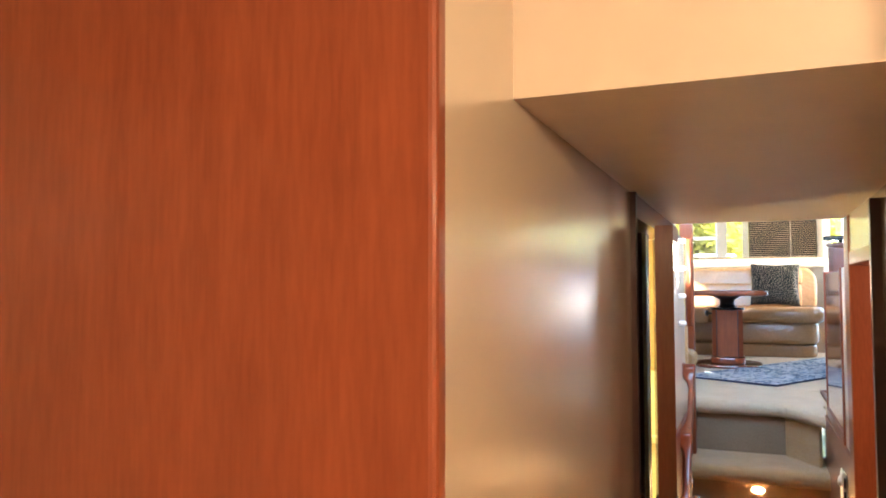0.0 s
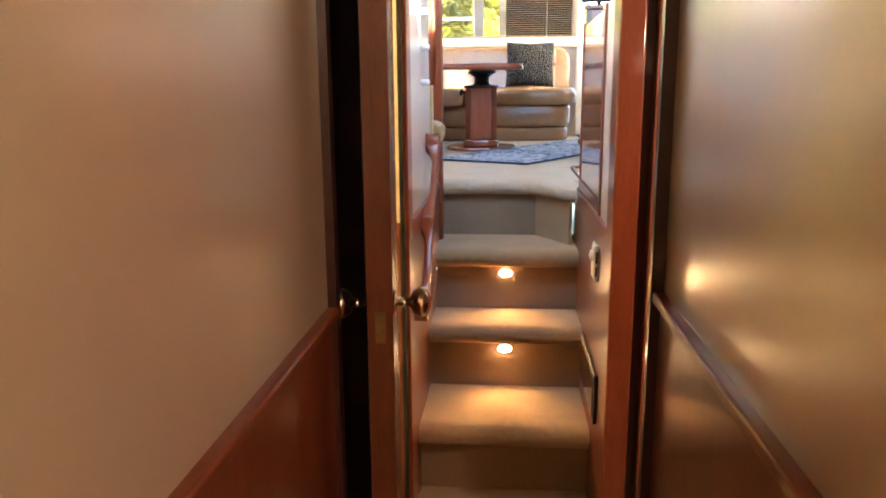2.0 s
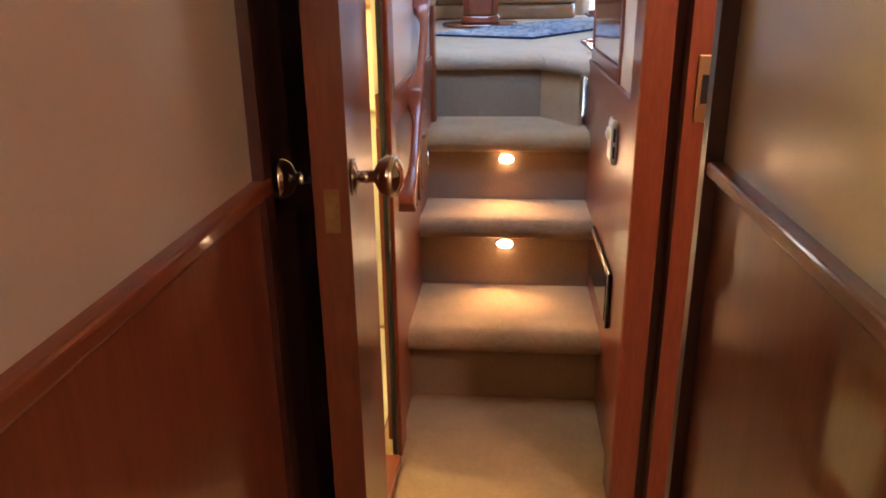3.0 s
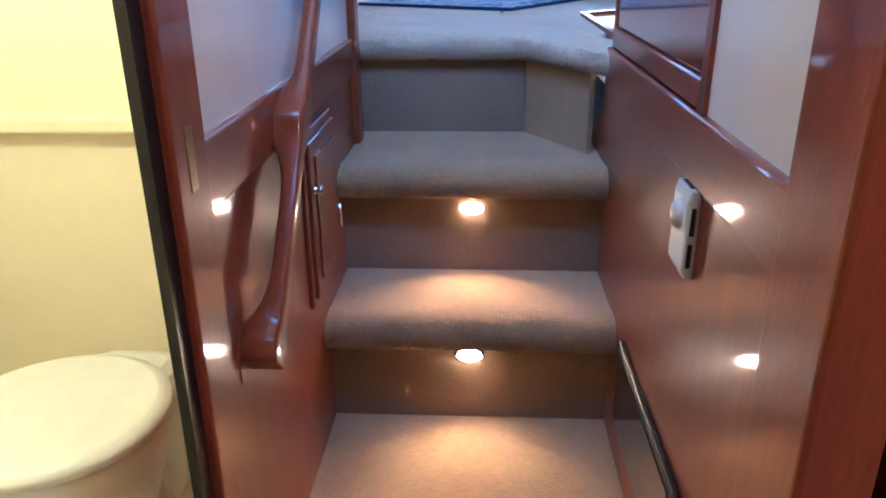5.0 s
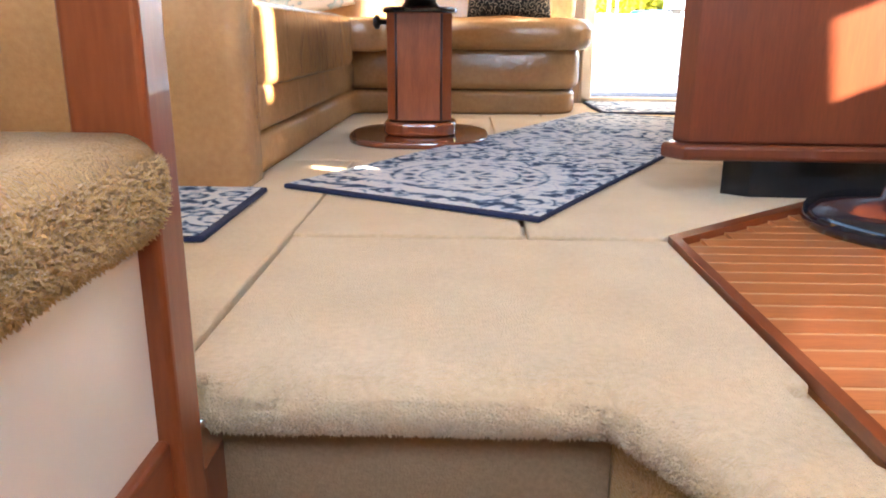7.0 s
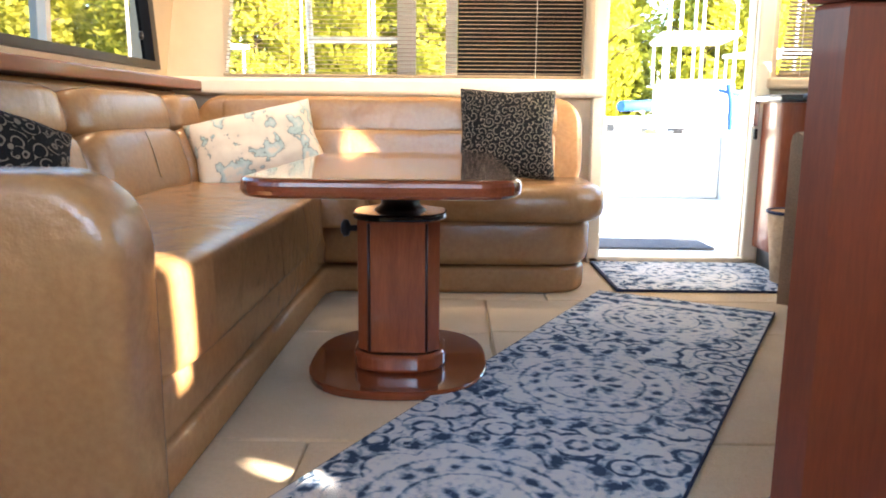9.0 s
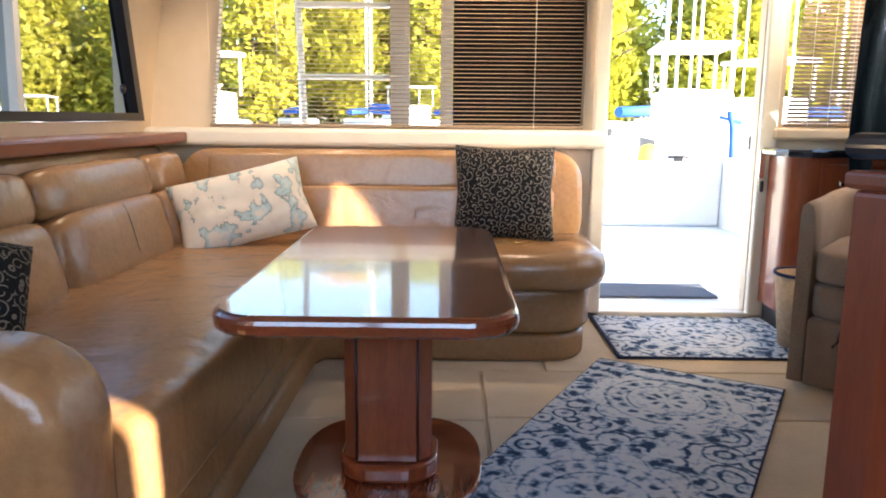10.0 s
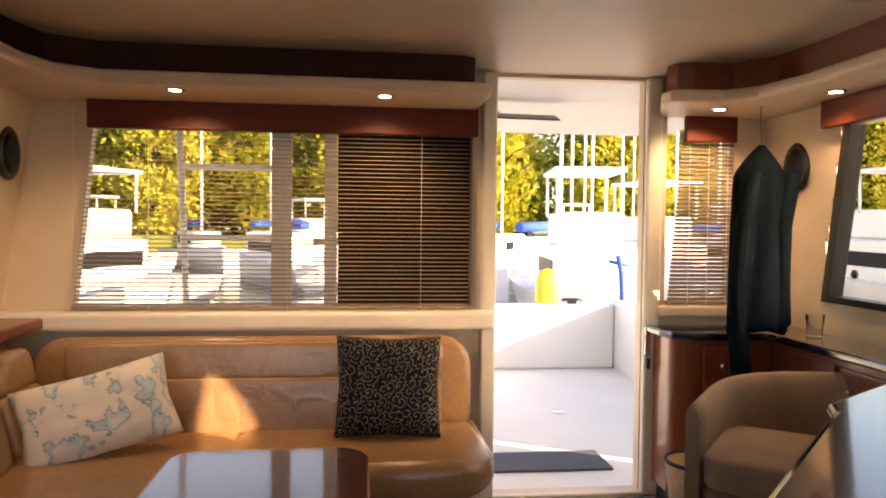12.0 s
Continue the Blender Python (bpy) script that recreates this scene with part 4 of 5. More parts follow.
blind(-1.12, 0.555, 0.87, 1.66, 41, 11, 0.09, "beige venetian blind lowered over the aft window")
blind(1.455, 1.765, 0.89, 1.67, 41, 38, 0.06, "beige venetian blind closed over the narrow aft window")
for x0, x1, nm in ((-1.04, 0.575, "long"), (1.515, 1.755, "short")):
    whole("valance", b1(x0, x1, AFT - 0.075, AFT - 0.04, 1.62, 1.775, bevel=0.006), VALANCE, "%s cherry valance over the aft blind" % nm, "valance", "valances")
whole("valance", b1(-1.268, -1.235, 0.9, 3.02, 1.60, 1.734, bevel=0.006), VALANCE, "long cherry valance over the side window", "valance", "valances")
whole("valance", b1(1.86, 1.90, 0.6, 2.99, 1.63, 1.79, bevel=0.006), VALANCE, "long cherry valance over the side window", "valance", "valances")

# soffit ledge with rounded bar edge, dark band above
sf = tagged(new("soffit_aft"), "cream soffit ledge with downlights", kind="structure")
bm = prism(B(), [(-1.42, 3.5), (-1.42, -1.2), (-1.02, -1.2), (-1.02, 2.80), (-0.98, 2.95), (-0.86, 3.04), (0.52, 3.06), (0.565, 3.09), (0.575, 3.14), (0.575, 3.5)], 1.735, 1.785, bevel=0.018)
part("ledge", bm, GELCOAT, sf)
bm = prism(B(), [(-1.42, 3.5), (-1.42, -1.2), (-1.10, -1.2), (-1.10, 2.90), (-1.06, 3.06), (-0.90, 3.16), (0.47, 3.18), (0.52, 3.21), (0.53, 3.25), (0.53, 3.5)], 1.787, CEIL - 0.001)
part("band", bm, BAND, sf)
sf = tagged(new("soffit_right"), "cream soffit ledge with downlights", kind="structure")
bm = prism(B(), [(1.42, 3.5), (1.28, 3.16), (1.29, 3.09), (1.34, 3.06), (1.50, 3.05), (1.58, 2.95), (1.62, 2.7), (1.62, -1.2), (2.02, -1.2), (2.02, 3.5)], 1.735, 1.785, bevel=0.018)
part("ledge", bm, GELCOAT, sf)
bm = prism(B(), [(1.44, 3.5), (1.34, 3.24), (1.36, 3.18), (1.42, 3.16), (1.58, 3.14), (1.68, 2.98), (1.70, 2.7), (1.70, -1.2), (2.02, -1.2), (2.02, 3.5)], 1.787, CEIL - 0.001)
part("band", bm, CHERRY_H, sf)
for x, y in ((-0.62, 3.13), (0.16, 3.13), (1.55, 3.20), (1.76, 2.75), (-1.18, 2.35)):
    dl = thing("downlight", (x, y, 1.735), "small round lit downlight in the soffit", "downlight", "downlights")
    part("bezel", lathe(B(), [(0.034, 0), (0.034, 0.006), (0.026, 0.007)], centre=(x, y, 1.728)), CHROME, dl)
    part("lens", lathe(B(), [(0.015, 0), (0.025, 0.002), (0.025, 0.004)], centre=(x, y, 1.7265)), SPOTGLOW, dl)
    lamp("downlight_lamp", "SPOT", (x, y + 0.03, 1.715), 4.0, (1.0, 0.72, 0.42), 0.02, (x, y + 0.25, 1.2))

# loudspeakers
for x, y, r in ((left_x(1.5) + 0.006, 3.33, 90), (2.02 - 0.63 * 0.12 - 0.006, 3.26, -90)):
    sp = thing("loudspeaker", (x, y, 1.5), "round black loudspeaker on the cream cabin side", "loudspeaker", "loudspeakers")
    rot = Matrix.Translation((x, y, 1.5)) @ Matrix.Rotation(radians(r), 4, "Y") @ Matrix.Diagonal((1.25, 1, 1, 1))
    part("ring", lathe(B(), [(0.085, -0.006), (0.085, 0.008), (0.078, 0.016), (0.066, 0.012)], m=rot, n=32), BLACK, sp)
    part("cone", lathe(B(), [(0.064, 0.0125), (0.03, 0.013), (0.022, 0.018), (0.01, 0.02)], m=rot, n=32), DARKGLASS, sp)

# door leaf stays open outside; lock on the jamb
lock = thing("door_lock", (1.35, 3.45, 0.72), "chrome door lock with a black latch on the jamb", "door lock")
part("plate", b1(1.347, 1.372, AFT - 0.056, AFT - 0.046, 0.66, 0.79, bevel=0.003), CHROME, lock)
part("latch", b1(1.35, 1.368, AFT - 0.07, AFT - 0.056, 0.60, 0.65, bevel=0.006), BLACK, lock)

# ---- sofa ----
sofa = thing("sofa", (-0.8, 2.2, 0), "tan leather L-shaped sofa with padded back cushions", "sofa")
def aft_corner(x, y, rad, n=10):
    """The rounded outer corner of the aft seat."""
    return [(x - rad + rad * math.sin(math.pi / 2 * k / n), y + rad - rad * math.cos(math.pi / 2 * k / n)) for k in range(n + 1)]


part("plinth", prism(B(), [(-1.30, 1.16), (-0.548, 1.16), (-0.53, 2.74), (-0.50, 2.80)] + aft_corner(0.50, 2.81, 0.17) + [(0.50, 3.38), (-1.30, 3.38)], 0.0, 0.11, bevel=0.022), LEATHER, sofa)
part("base_left", b1(-1.30, -0.54, 1.14, 2.80, 0.113, 0.235, bevel=0.02), LEATHER, sofa)
part("base_aft", prism(B(), [(-1.30, 2.79), (-0.5, 2.79)] + aft_corner(0.515, 2.79, 0.18) + [(0.515, 3.38), (-1.30, 3.38)], 0.113, 0.305, bevel=0.04), LEATHER, sofa)
part("seat_cushion", soft_box(B(), -1.24, -0.515, 1.12, 2.76, 0.215, 0.437, 0.2, 56), LEATHER, sofa)
part("seat_cushion", soft_box(B(), -1.24, -0.36, 2.60, 3.34, 0.28, 0.432, 0.2, 40), LEATHER, sofa)
part("seat_cushion", prism(B(), [(-0.42, 3.34), (-0.42, 2.72)] + aft_corner(0.56, 2.71, 0.19) + [(0.56, 3.34)], 0.292, 0.434, bevel=0.055), LEATHER, sofa)


def back_cushion(y0, y1):
    """A back cushion against the left side: lower pad, fold and head roll."""
    bm = soft_box(B(), -1.32, -1.03, y0, y1, 0.40, 0.668, 0.36, 36)
    m = Matrix.Translation((-1.03, 0, 0.40)) @ Matrix.Rotation(radians(-14), 4, "Y") @ Matrix.Translation((1.03, 0, -0.40))
    p = part("back_pad", turned(bm, m), LEATHER, sofa)
    bm = soft_box(B(), -1.31, -1.045, y0, y1, 0.635, 0.80, 0.4, 32)
    part("head_roll", turned(bm, m), LEATHER, sofa)
    yc = (y0 + y1) / 2
    part("seam", turned(tube(B(), [(-1.036, yc, 0.64), (-1.030, yc, 0.60), (-1.0285, yc, 0.54), (-1.031, yc, 0.48)], 0.0022, 6), m), CARPET_DARK, sofa)


for y0, y1 in ((1.22, 2.085), (2.095, 2.86), (2.87, 3.17)):
    back_cushion(y0, y1)
part("back_shell", prism(B(), [(-1.40, 1.05), (-1.25, 1.05), (-1.25, 3.20), (-1.40, 3.38)], 0.40, 0.795, bevel=0.02), LEATHER, sofa)
bm = prism(B(), round_rect(-1.20, 0.53, 0.36, 0.785, 0.13, 8), 3.235, 3.38, bevel=0.03, axis="y")
m = Matrix.Translation((0, 3.24, 0.42)) @ Matrix.Rotation(radians(-7), 4, "X") @ Matrix.Translation((0, -3.24, -0.42))
part("back_aft", turned(bm, m), LEATHER, sofa)
part("back_aft_pad", turned(soft_box(B(), -1.06, 0.40, 3.16, 3.30, 0.40, 0.625, 0.14, 40), m), LEATHER, sofa)
part("back_aft_roll", turned(soft_box(B(), -1.06, 0.41, 3.17, 3.31, 0.615, 0.765, 0.2, 40), m), LEATHER, sofa)
part("seam", turned(tube(B(), [(-0.18, 3.168, 0.43), (-0.18, 3.160, 0.52), (-0.18, 3.168, 0.61)], 0.0025, 6), m), CARPET_DARK, sofa)
part("armrest", prism(B(), round_rect(-1.30, -0.54, -0.2, 0.605, 0.13, 10)[:], 1.0, 1.17, bevel=0.035, axis="y"), LEATHER, sofa)
for ob in sofa.children:
    for poly in ob.data.polygons:
        poly.use_smooth = True
bm = B()
bm.from_mesh(bpy.data.objects["armrest"].data)
bmesh.ops.bisect_plane(bm, geom=bm.verts[:] + bm.edges[:] + bm.faces[:], plane_co=(0, 0, 0.001), plane_no=(0, 0, 1), clear_inner=True)
bm.to_mesh(bpy.data.objects["armrest"].data)
bm.free()


def pillow(name, w, h, t, m, material, label, tassel=0.0):
    bm = B()
    n = 22
    grid = {}
    for side in (1, -1):
        for i in range(n + 1):
            for j in range(n + 1):
                u, v = 2 * i / n - 1, 2 * j / n - 1
                edge = max(abs(u), abs(v))
                if side == -1 and edge > 0.999:
                    grid[(side, i, j)] = grid[(1, i, j)]
                    continue
                pull = 1 - 0.07 * (1 - abs(u * v)) * edge ** 4
                puff = max(0.0, (1 - u ** 4) * (1 - v ** 4)) ** 0.55
                wr = 0.012 * noise.noise(Vector((u * 3 + w, v * 3, side * 2.0))) * puff
                grid[(side, i, j)] = bm.verts.new(m @ Vector((u * w / 2 * pull, side * (t / 2 * puff + wr), v * h / 2 * pull)))
        for i in range(n):
            for j in range(n):
                q = [grid[(side, i, j)], grid[(side, i + 1, j)], grid[(side, i + 1, j + 1)], grid[(side, i, j + 1)]]
                f = bm.faces.new(q if side == -1 else q[::-1])
                f.smooth = True
    return whole(name, bm, material, label, "pillow")


pillow("pillow", 0.40, 0.38, 0.13, pose(0.18, 3.06, 0.622, -14, 1, 0), SCROLL, "black square pillow with pale scroll pattern on the sofa")
pillow("pillow", 0.51, 0.30, 0.14, pose(-0.835, 2.93, 0.57, -24, -13, 18), CHART, "cream pillow printed with a sea chart on the sofa")
pillow("pillow", 0.40, 0.38, 0.13, pose(-0.98, 1.36, 0.55, -24, 20, 55), SCROLL, "black scroll pillow slumped against the sofa arm")

# ---- table ----
tb = thing("pedestal_table", (-0.185, 1.92, 0), "polished cherry pedestal table with a rounded top", "table")
bm = prism(B(), [(x, y) for x, y in round_rect(-0.475, 0.095, 1.34, 2.47, 0.10, 10)], 0.532, 0.572, bevel=0.015)
part("tabletop", bm, CHERRY_TOP, tb)
part("stem", lathe(B(), [(0.075, 0.44), (0.06, 0.452), (0.052, 0.46), (0.052, 0.50), (0.085, 0.52), (0.11, 0.534)], centre=(-0.185, 1.92, 0)), BLACK, tb)


def column_outline(w, d, c):
    return [(-0.185 + x, 1.92 + y) for x, y in ((-w + c, -d), (w - c, -d), (w, -d + c), (w, d - c), (w - c, d), (-w + c, d), (-w, d - c), (-w, -d + c))]


col = part("column", prism(B(), column_outline(0.108, 0.108, 0.035), 0.075, 0.425, bevel=0.004), CHERRY_LIGHT, tb)
for x in (-0.075, 0.075):
    part("moulding", tube(B(), [(-0.185 + x, 1.811, 0.08), (-0.185 + x, 1.811, 0.42)], 0.004, 6), MAHOGANY, tb)
part("cap", prism(B(), round_rect(-0.185 - 0.125, -0.185 + 0.125, 1.92 - 0.125, 1.92 + 0.125, 0.10, 8), 0.425, 0.443, bevel=0.006), BLACK_STONE, tb, "black collar on the column")
part("plinth", prism(B(), round_rect(-0.31, -0.06, 1.795, 2.045, 0.09, 8), 0.022, 0.07, bevel=0.012), CHERRY_LIGHT, tb)
part("foot", prism(B(), [(-0.19 + 0.245 * math.copysign(abs(math.cos(a)) ** 0.75, math.cos(a)), 1.95 + 0.29 * math.copysign(abs(math.sin(a)) ** 0.75, math.sin(a))) for a in [2 * math.pi * (k + 0.5) / 48 for k in range(48)]], 0.0, 0.022, bevel=0.007), CHERRY_TOP, tb)
part("knob", lathe(B(), [(0.008, 0), (0.008, 0.025), (0.022, 0.03), (0.024, 0.042), (0.012, 0.05)], m=Matrix.Translation((-0.293, 1.90, 0.395)) @ Matrix.Rotation(radians(-90), 4, "Y")), BLACK, tb)

# ---- rugs ----


def rug(w, l, m, label):
    r = thing("rug", m.translation, label, "rug")
    r.rotation_euler = m.to_euler()
    for nm, bm, material in (("face", b1(-w / 2 + 0.004, w / 2 - 0.004, -l / 2 + 0.012, l / 2 - 0.012, 0.002, 0.014, bevel=0.003), RUG), ("binding", b1(-w / 2, w / 2, -l / 2, l / 2, 0.001, 0.0125, bevel=0.004), NAVY)):
        ob = new(nm, mesh_of(nm, bm, material))
        ob.parent = r
    return r


rug(0.655, 2.09, pose(0.33, 1.77, 0, 0, 0, -28.7), "blue and off-white oriental runner lying askew on the carpet")
rug(0.62, 0.80, pose(1.02, 3.17, 0, 0, 0, 90), "blue and off-white oriental mat before the door")
rug(0.44, 0.80, pose(-0.885, 0.745, 0, 0, 0, 90), "blue and off-white patterned mat by the sofa arm")

# ---- helm console ----
hc = thing("helm_console", (0.9, 1.2, 0), "dark cherry console with a black rounded counter", "console")
BODY = [(0.43, 0.955), (0.455, 0.915), (1.50, 0.87), (1.9, 0.87), (1.9, 1.9), (1.30, 1.75), (0.98, 1.50)]
part("body", prism(B(), BODY, 0.13, 0.84, bevel=0.008), CONSOLE, hc)
part("base_moulding", prism(B(), [(0.405, 0.95), (0.44, 0.895), (1.9, 0.845), (1.9, 1.9), (1.30, 1.78), (0.965, 1.52)], 0.095, 0.13, bevel=0.01), CONSOLE, hc)
part("kick", prism(B(), [(0.57, 1.02), (0.62, 0.98), (1.88, 0.93), (1.88, 1.85), (1.05, 1.5)], 0.0, 0.095), BLACK, hc)
part("cap", prism(B(), [(0.42, 0.96), (0.45, 0.905), (0.52, 0.90), (0.53, 0.97)], 0.84, 0.862, bevel=0.006), CONSOLE, hc)
part("spacer", tube(B(), [(0.50, 0.97, 0.84), (0.50, 0.97, 0.885)], 0.012), CHROME, hc)
bm = prism(B(), [(0.40, 0.93), (0.44, 0.89), (0.55, 0.88), (1.9, 0.84), (1.9, 1.95), (1.30, 1.80), (1.05, 1.63), (0.95, 1.56), (0.92, 1.50)], 0.875, 0.905, bevel=0.013)
part("counter", bm, BLACK_STONE, hc)

sp = thing("seat_pedestal", (0.84, 0.70, -0.003), "black round pedestal base standing on the teak floor", "pedestal")
part("base", lathe(B(), [(0.20, 0.0), (0.205, 0.012), (0.20, 0.035), (0.17, 0.048), (0.07, 0.06), (0.06, 0.09)], centre=(0.84, 0.70, -0.003), n=40), BLACK_STONE, sp)
part("hub", lathe(B(), [(0.055, 0.0), (0.055, 0.012), (0.04, 0.016)], centre=(0.84, 0.70, 0.087)), BLACK, sp)

# ---- cabinets aft right ----
cb = thing("cabinet", (1.6, 3.3, 0), "cherry cabinet with a rounded corner under a black counter", "cabinet")
cor = [(1.385 + 0.09 - 0.09 * math.cos(radians(a)), 3.29 - 0.09 * math.sin(radians(a))) for a in range(0, 91, 10)]
part("body", prism(B(), [(1.385, AFT - 0.062)] + cor + [(1.99, 3.20), (1.99, AFT - 0.062)], 0.10, 0.765), CHERRY, cb)
part("kick", prism(B(), [(1.41, AFT - 0.062), (1.41, 3.27), (1.99, 3.25), (1.99, AFT - 0.062)], 0.0, 0.10), BLACK, cb)
d = part("door", b1(1.50, 1.79, 3.184, 3.2, 0.13, 0.74, bevel=0.005), CHERRY, cb)
part("knob", lathe(B(), [(0.012, 0), (0.012, 0.006), (0.006, 0.012)], m=Matrix.Translation((1.58, 3.184, 0.66)) @ Matrix.Rotation(radians(90), 4, "X")), CHROME, d)
cs = thing("cabinet", (1.9, 2.5, 0), "cherry side cabinet along the cabin side", "cabinet")
part("body", b1(1.80, 2.0, 1.96, 3.195, 0.10, 0.765, bevel=0.004), CONSOLE, cs)
part("kick", b1(1.83, 2.0, 1.98, 3.19, 0.0, 0.10), BLACK, cs)
for y in (2.15, 2.55, 2.92):
    d = part("door", b1(1.784, 1.80, y - 0.17, y + 0.17, 0.13, 0.74, bevel=0.005), CONSOLE, cs)
    part("knob", lathe(B(), [(0.012, 0), (0.012, 0.006), (0.006, 0.012)], m=Matrix.Translation((1.784, y + 0.12, 0.66)) @ Matrix.Rotation(radians(-90), 4, "Y")), CHROME, d)
bm = prism(B(), [(1.35, AFT - 0.064), (1.35, 3.30), (1.37, 3.22), (1.44, 3.165), (1.74, 3.16), (1.765, 3.1), (1.765, 1.95), (2.01, 1.95), (2.01, AFT - 0.064)], 0.767, 0.80, bevel=0.01)
whole("countertop", bm, BLACK_STONE, "glossy black countertop on the cherry cabinets", "countertop")
gl = thing("glass", (1.93, 3.05, 0.80), "clear drinking glass on the black counter", "glass")
part("cup", lathe(B(), [(0.03, 0), (0.036, 0.09), (0.034, 0.09), (0.028, 0.006)], centre=(1.9, 3.05, 0.801)), GLASS, gl)

# ---- jacket ----
jk = thing("jacket", (1.69, 3.1, 0.6), "dark navy jacket hanging from a hook by the window", "jacket")
bm = B()
rows = []
N = 36
for i in range(30):
    f = i / 29
    z = 1.575 - 0.76 * f
    wdt = 0.012 + 0.125 * min(1, (f / 0.16)) ** 0.8 + 0.02 * f
    dep = 0.02 + 0.05 * min(1, f / 0.15)
    row = []
    for k in range(N):
        a = 2 * math.pi * k / N
        fold = 1 + (0.16 * math.sin(5 * a + 2.2 * f) + 0.08 * math.sin(9 * a + 5 * f)) * min(1, f * 2.5)
        row.append(bm.verts.new((1.69 - 0.02 * f + 0.8 * wdt * math.cos(a) * (0.9 + 0.1 * fold), 3.115 - 0.02 * f + 0.8 * dep * math.sin(a) * fold, z + 0.012 * math.sin(3 * a) * f)))
    rows.append(row)
for a, b in zip(rows, rows[1:]):
    for k in range(N):
        bm.faces.new((a[k], a[(k + 1) % N], b[(k + 1) % N], b[k])).smooth = True
bm.faces.new(rows[0]), bm.faces.new(rows[-1][::-1])
bmesh.ops.recalc_face_normals(bm, faces=bm.faces)
part("body", bm, JACKET, jk)
for x, z1, lx in ((1.60, 0.60, -0.05), (1.765, 0.82, 0.02)):
    bm = tube(B(), [(x + 0.04, 3.09, 1.46), (x, 3.08, 1.25), (x + lx * 0.4, 3.08, 1.0), (x + lx * 0.3, 3.08, 0.85), (x - lx * 0.2, 3.085, z1 + 0.03), (x - lx * 0.2, 3.09, z1)], 0.036, 14)
    for v in bm.verts:
        v.co.x += 0.008 * math.sin(v.co.z * 31 + v.co.y * 90)
    part("sleeve", bm, JACKET, jk)
part("hook", tube(B(), [(1.685, 3.115, 1.735), (1.685, 3.115, 1.66), (1.685, 3.10, 1.58)], 0.0016, 8), MAHOGANY, jk)

# ---- armchair ----
ac = thing("armchair", (1.55, 2.62, 0), "beige woven tub armchair with stacked seat cushions", "armchair")
bm = B()
n = 30
prof = []
for k in range(n + 1):
    a = radians(-12 + 204 * k / n)
    prof.append((math.copysign(abs(math.cos(a)) ** 0.72, math.cos(a)), math.copysign(abs(math.sin(a)) ** 0.72, math.sin(a)) if math.sin(a) > 0 else math.sin(a), a))
rows = []
for cx, cy, a in prof:
    h = 0.68 + 0.03 * cx + 0.03 * max(0.0, math.sin(a)) ** 0.7
    ro = (0.345, 0.34)
    row = []
    for rr, z in ((1.0, 0.03), (1.0, h - 0.04), (0.985, h - 0.012), (0.94, h), (0.88, h - 0.012), (0.85, h - 0.05), (0.84, 0.03)):
        row.append(bm.verts.new((1.53 + ro[0] * rr * cx, 2.58 + (ro[1] * rr * cy if cy > 0 else 0.30 * cy * 4.4), z)))
    rows.append(row)
for a, b in zip(rows, rows[1:]):
    for k in range(6):
        bm.faces.new((a[k], a[k + 1], b[k + 1], b[k])).smooth = True
    bm.faces.new((a[0], b[0], b[6], a[6]))
bm.faces.new(rows[0]), bm.faces.new(rows[-1][::-1])
bmesh.ops.recalc_face_normals(bm, faces=bm.faces)
part("back", bm, FABRIC, ac)
part("seat_cushion", soft_box(B(), 1.245, 1.795, 2.27, 2.86, 0.375, 0.50, 0.3, 32), FABRIC, ac)
part("lower_cushion", soft_box(B(), 1.245, 1.795, 2.285, 2.86, 0.255, 0.385, 0.25, 32), FABRIC, ac)
part("skirt", b1(1.245, 1.785, 2.30, 2.86, 0.02, 0.26, bevel=0.02), FABRIC, ac)
part("pull_tab", tube(B(), [(1.37, 2.297, 0.235), (1.365, 2.285, 0.20), (1.345, 2.285, 0.175)], 0.006, 6), MAHOGANY, ac)
ac.location, ac.rotation_euler, ac.scale = (1.56, 2.60, 0), (0, 0, radians(-38)), (0.88, 0.88, 1)
bk = thing("basket", (1.30, 3.02, 0), "small woven basket with dark handles beside the cabinet", "basket")
bm = B()
lathe(bm, [(0.085, 0.0), (0.12, 0.31), (0.112, 0.31), (0.08, 0.01)], centre=(1.30, 3.03, 0.001), n=20)
part("body", bm, WICKER, bk)
part("rim", tube(B(), [(1.30 + 0.119 * math.cos(a), 3.03 + 0.119 * math.sin(a), 0.312) for a in [2 * math.pi * k / 20 for k in range(21)]], 0.007, 6), NAVY, bk)
part("handle", tube(B(), [(1.30 + 0.05 * math.cos(a), 2.92, 0.312 + 0.07 * math.sin(a)) for a in [math.pi * k / 10 for k in range(11)]], 0.006, 6), NAVY, bk)
bk.location.x += 0.10

# ---- cockpit and outside ----
fixed("floor_cockpit", b1(-1.8, 2.3, AFT + 0.06, 6.6, -0.10, 0.0), DECK, "white non-skid cockpit deck")
fixed("wall_transom", b1(-1.8, 2.3, 6.5, 6.65, 0.0, 0.56, bevel=0.03), DECK, "white transom at the back of the cockpit")
fixed("wall_coaming_left", b1(-1.95, -1.8, AFT + 0.06, 6.65, -0.1, 0.72, bevel=0.03), DECK, "white cockpit coaming")
fixed("wall_coaming_right", b1(2.3, 2.45, AFT + 0.06, 6.65, -0.1, 0.60, bevel=0.03), DECK, "white cockpit coaming")
fixed("ceiling_cockpit", b1(-1.9, 2.4, AFT + 0.06, 5.85, 1.95, 2.03), DECK, "white hardtop over the cockpit")
dm = whole("doormat", b1(0.72, 1.36, 3.86, 4.16, 0.0005, 0.014, bevel=0.004), GREYMAT, "grey rubber doormat on the cockpit deck", "doormat")
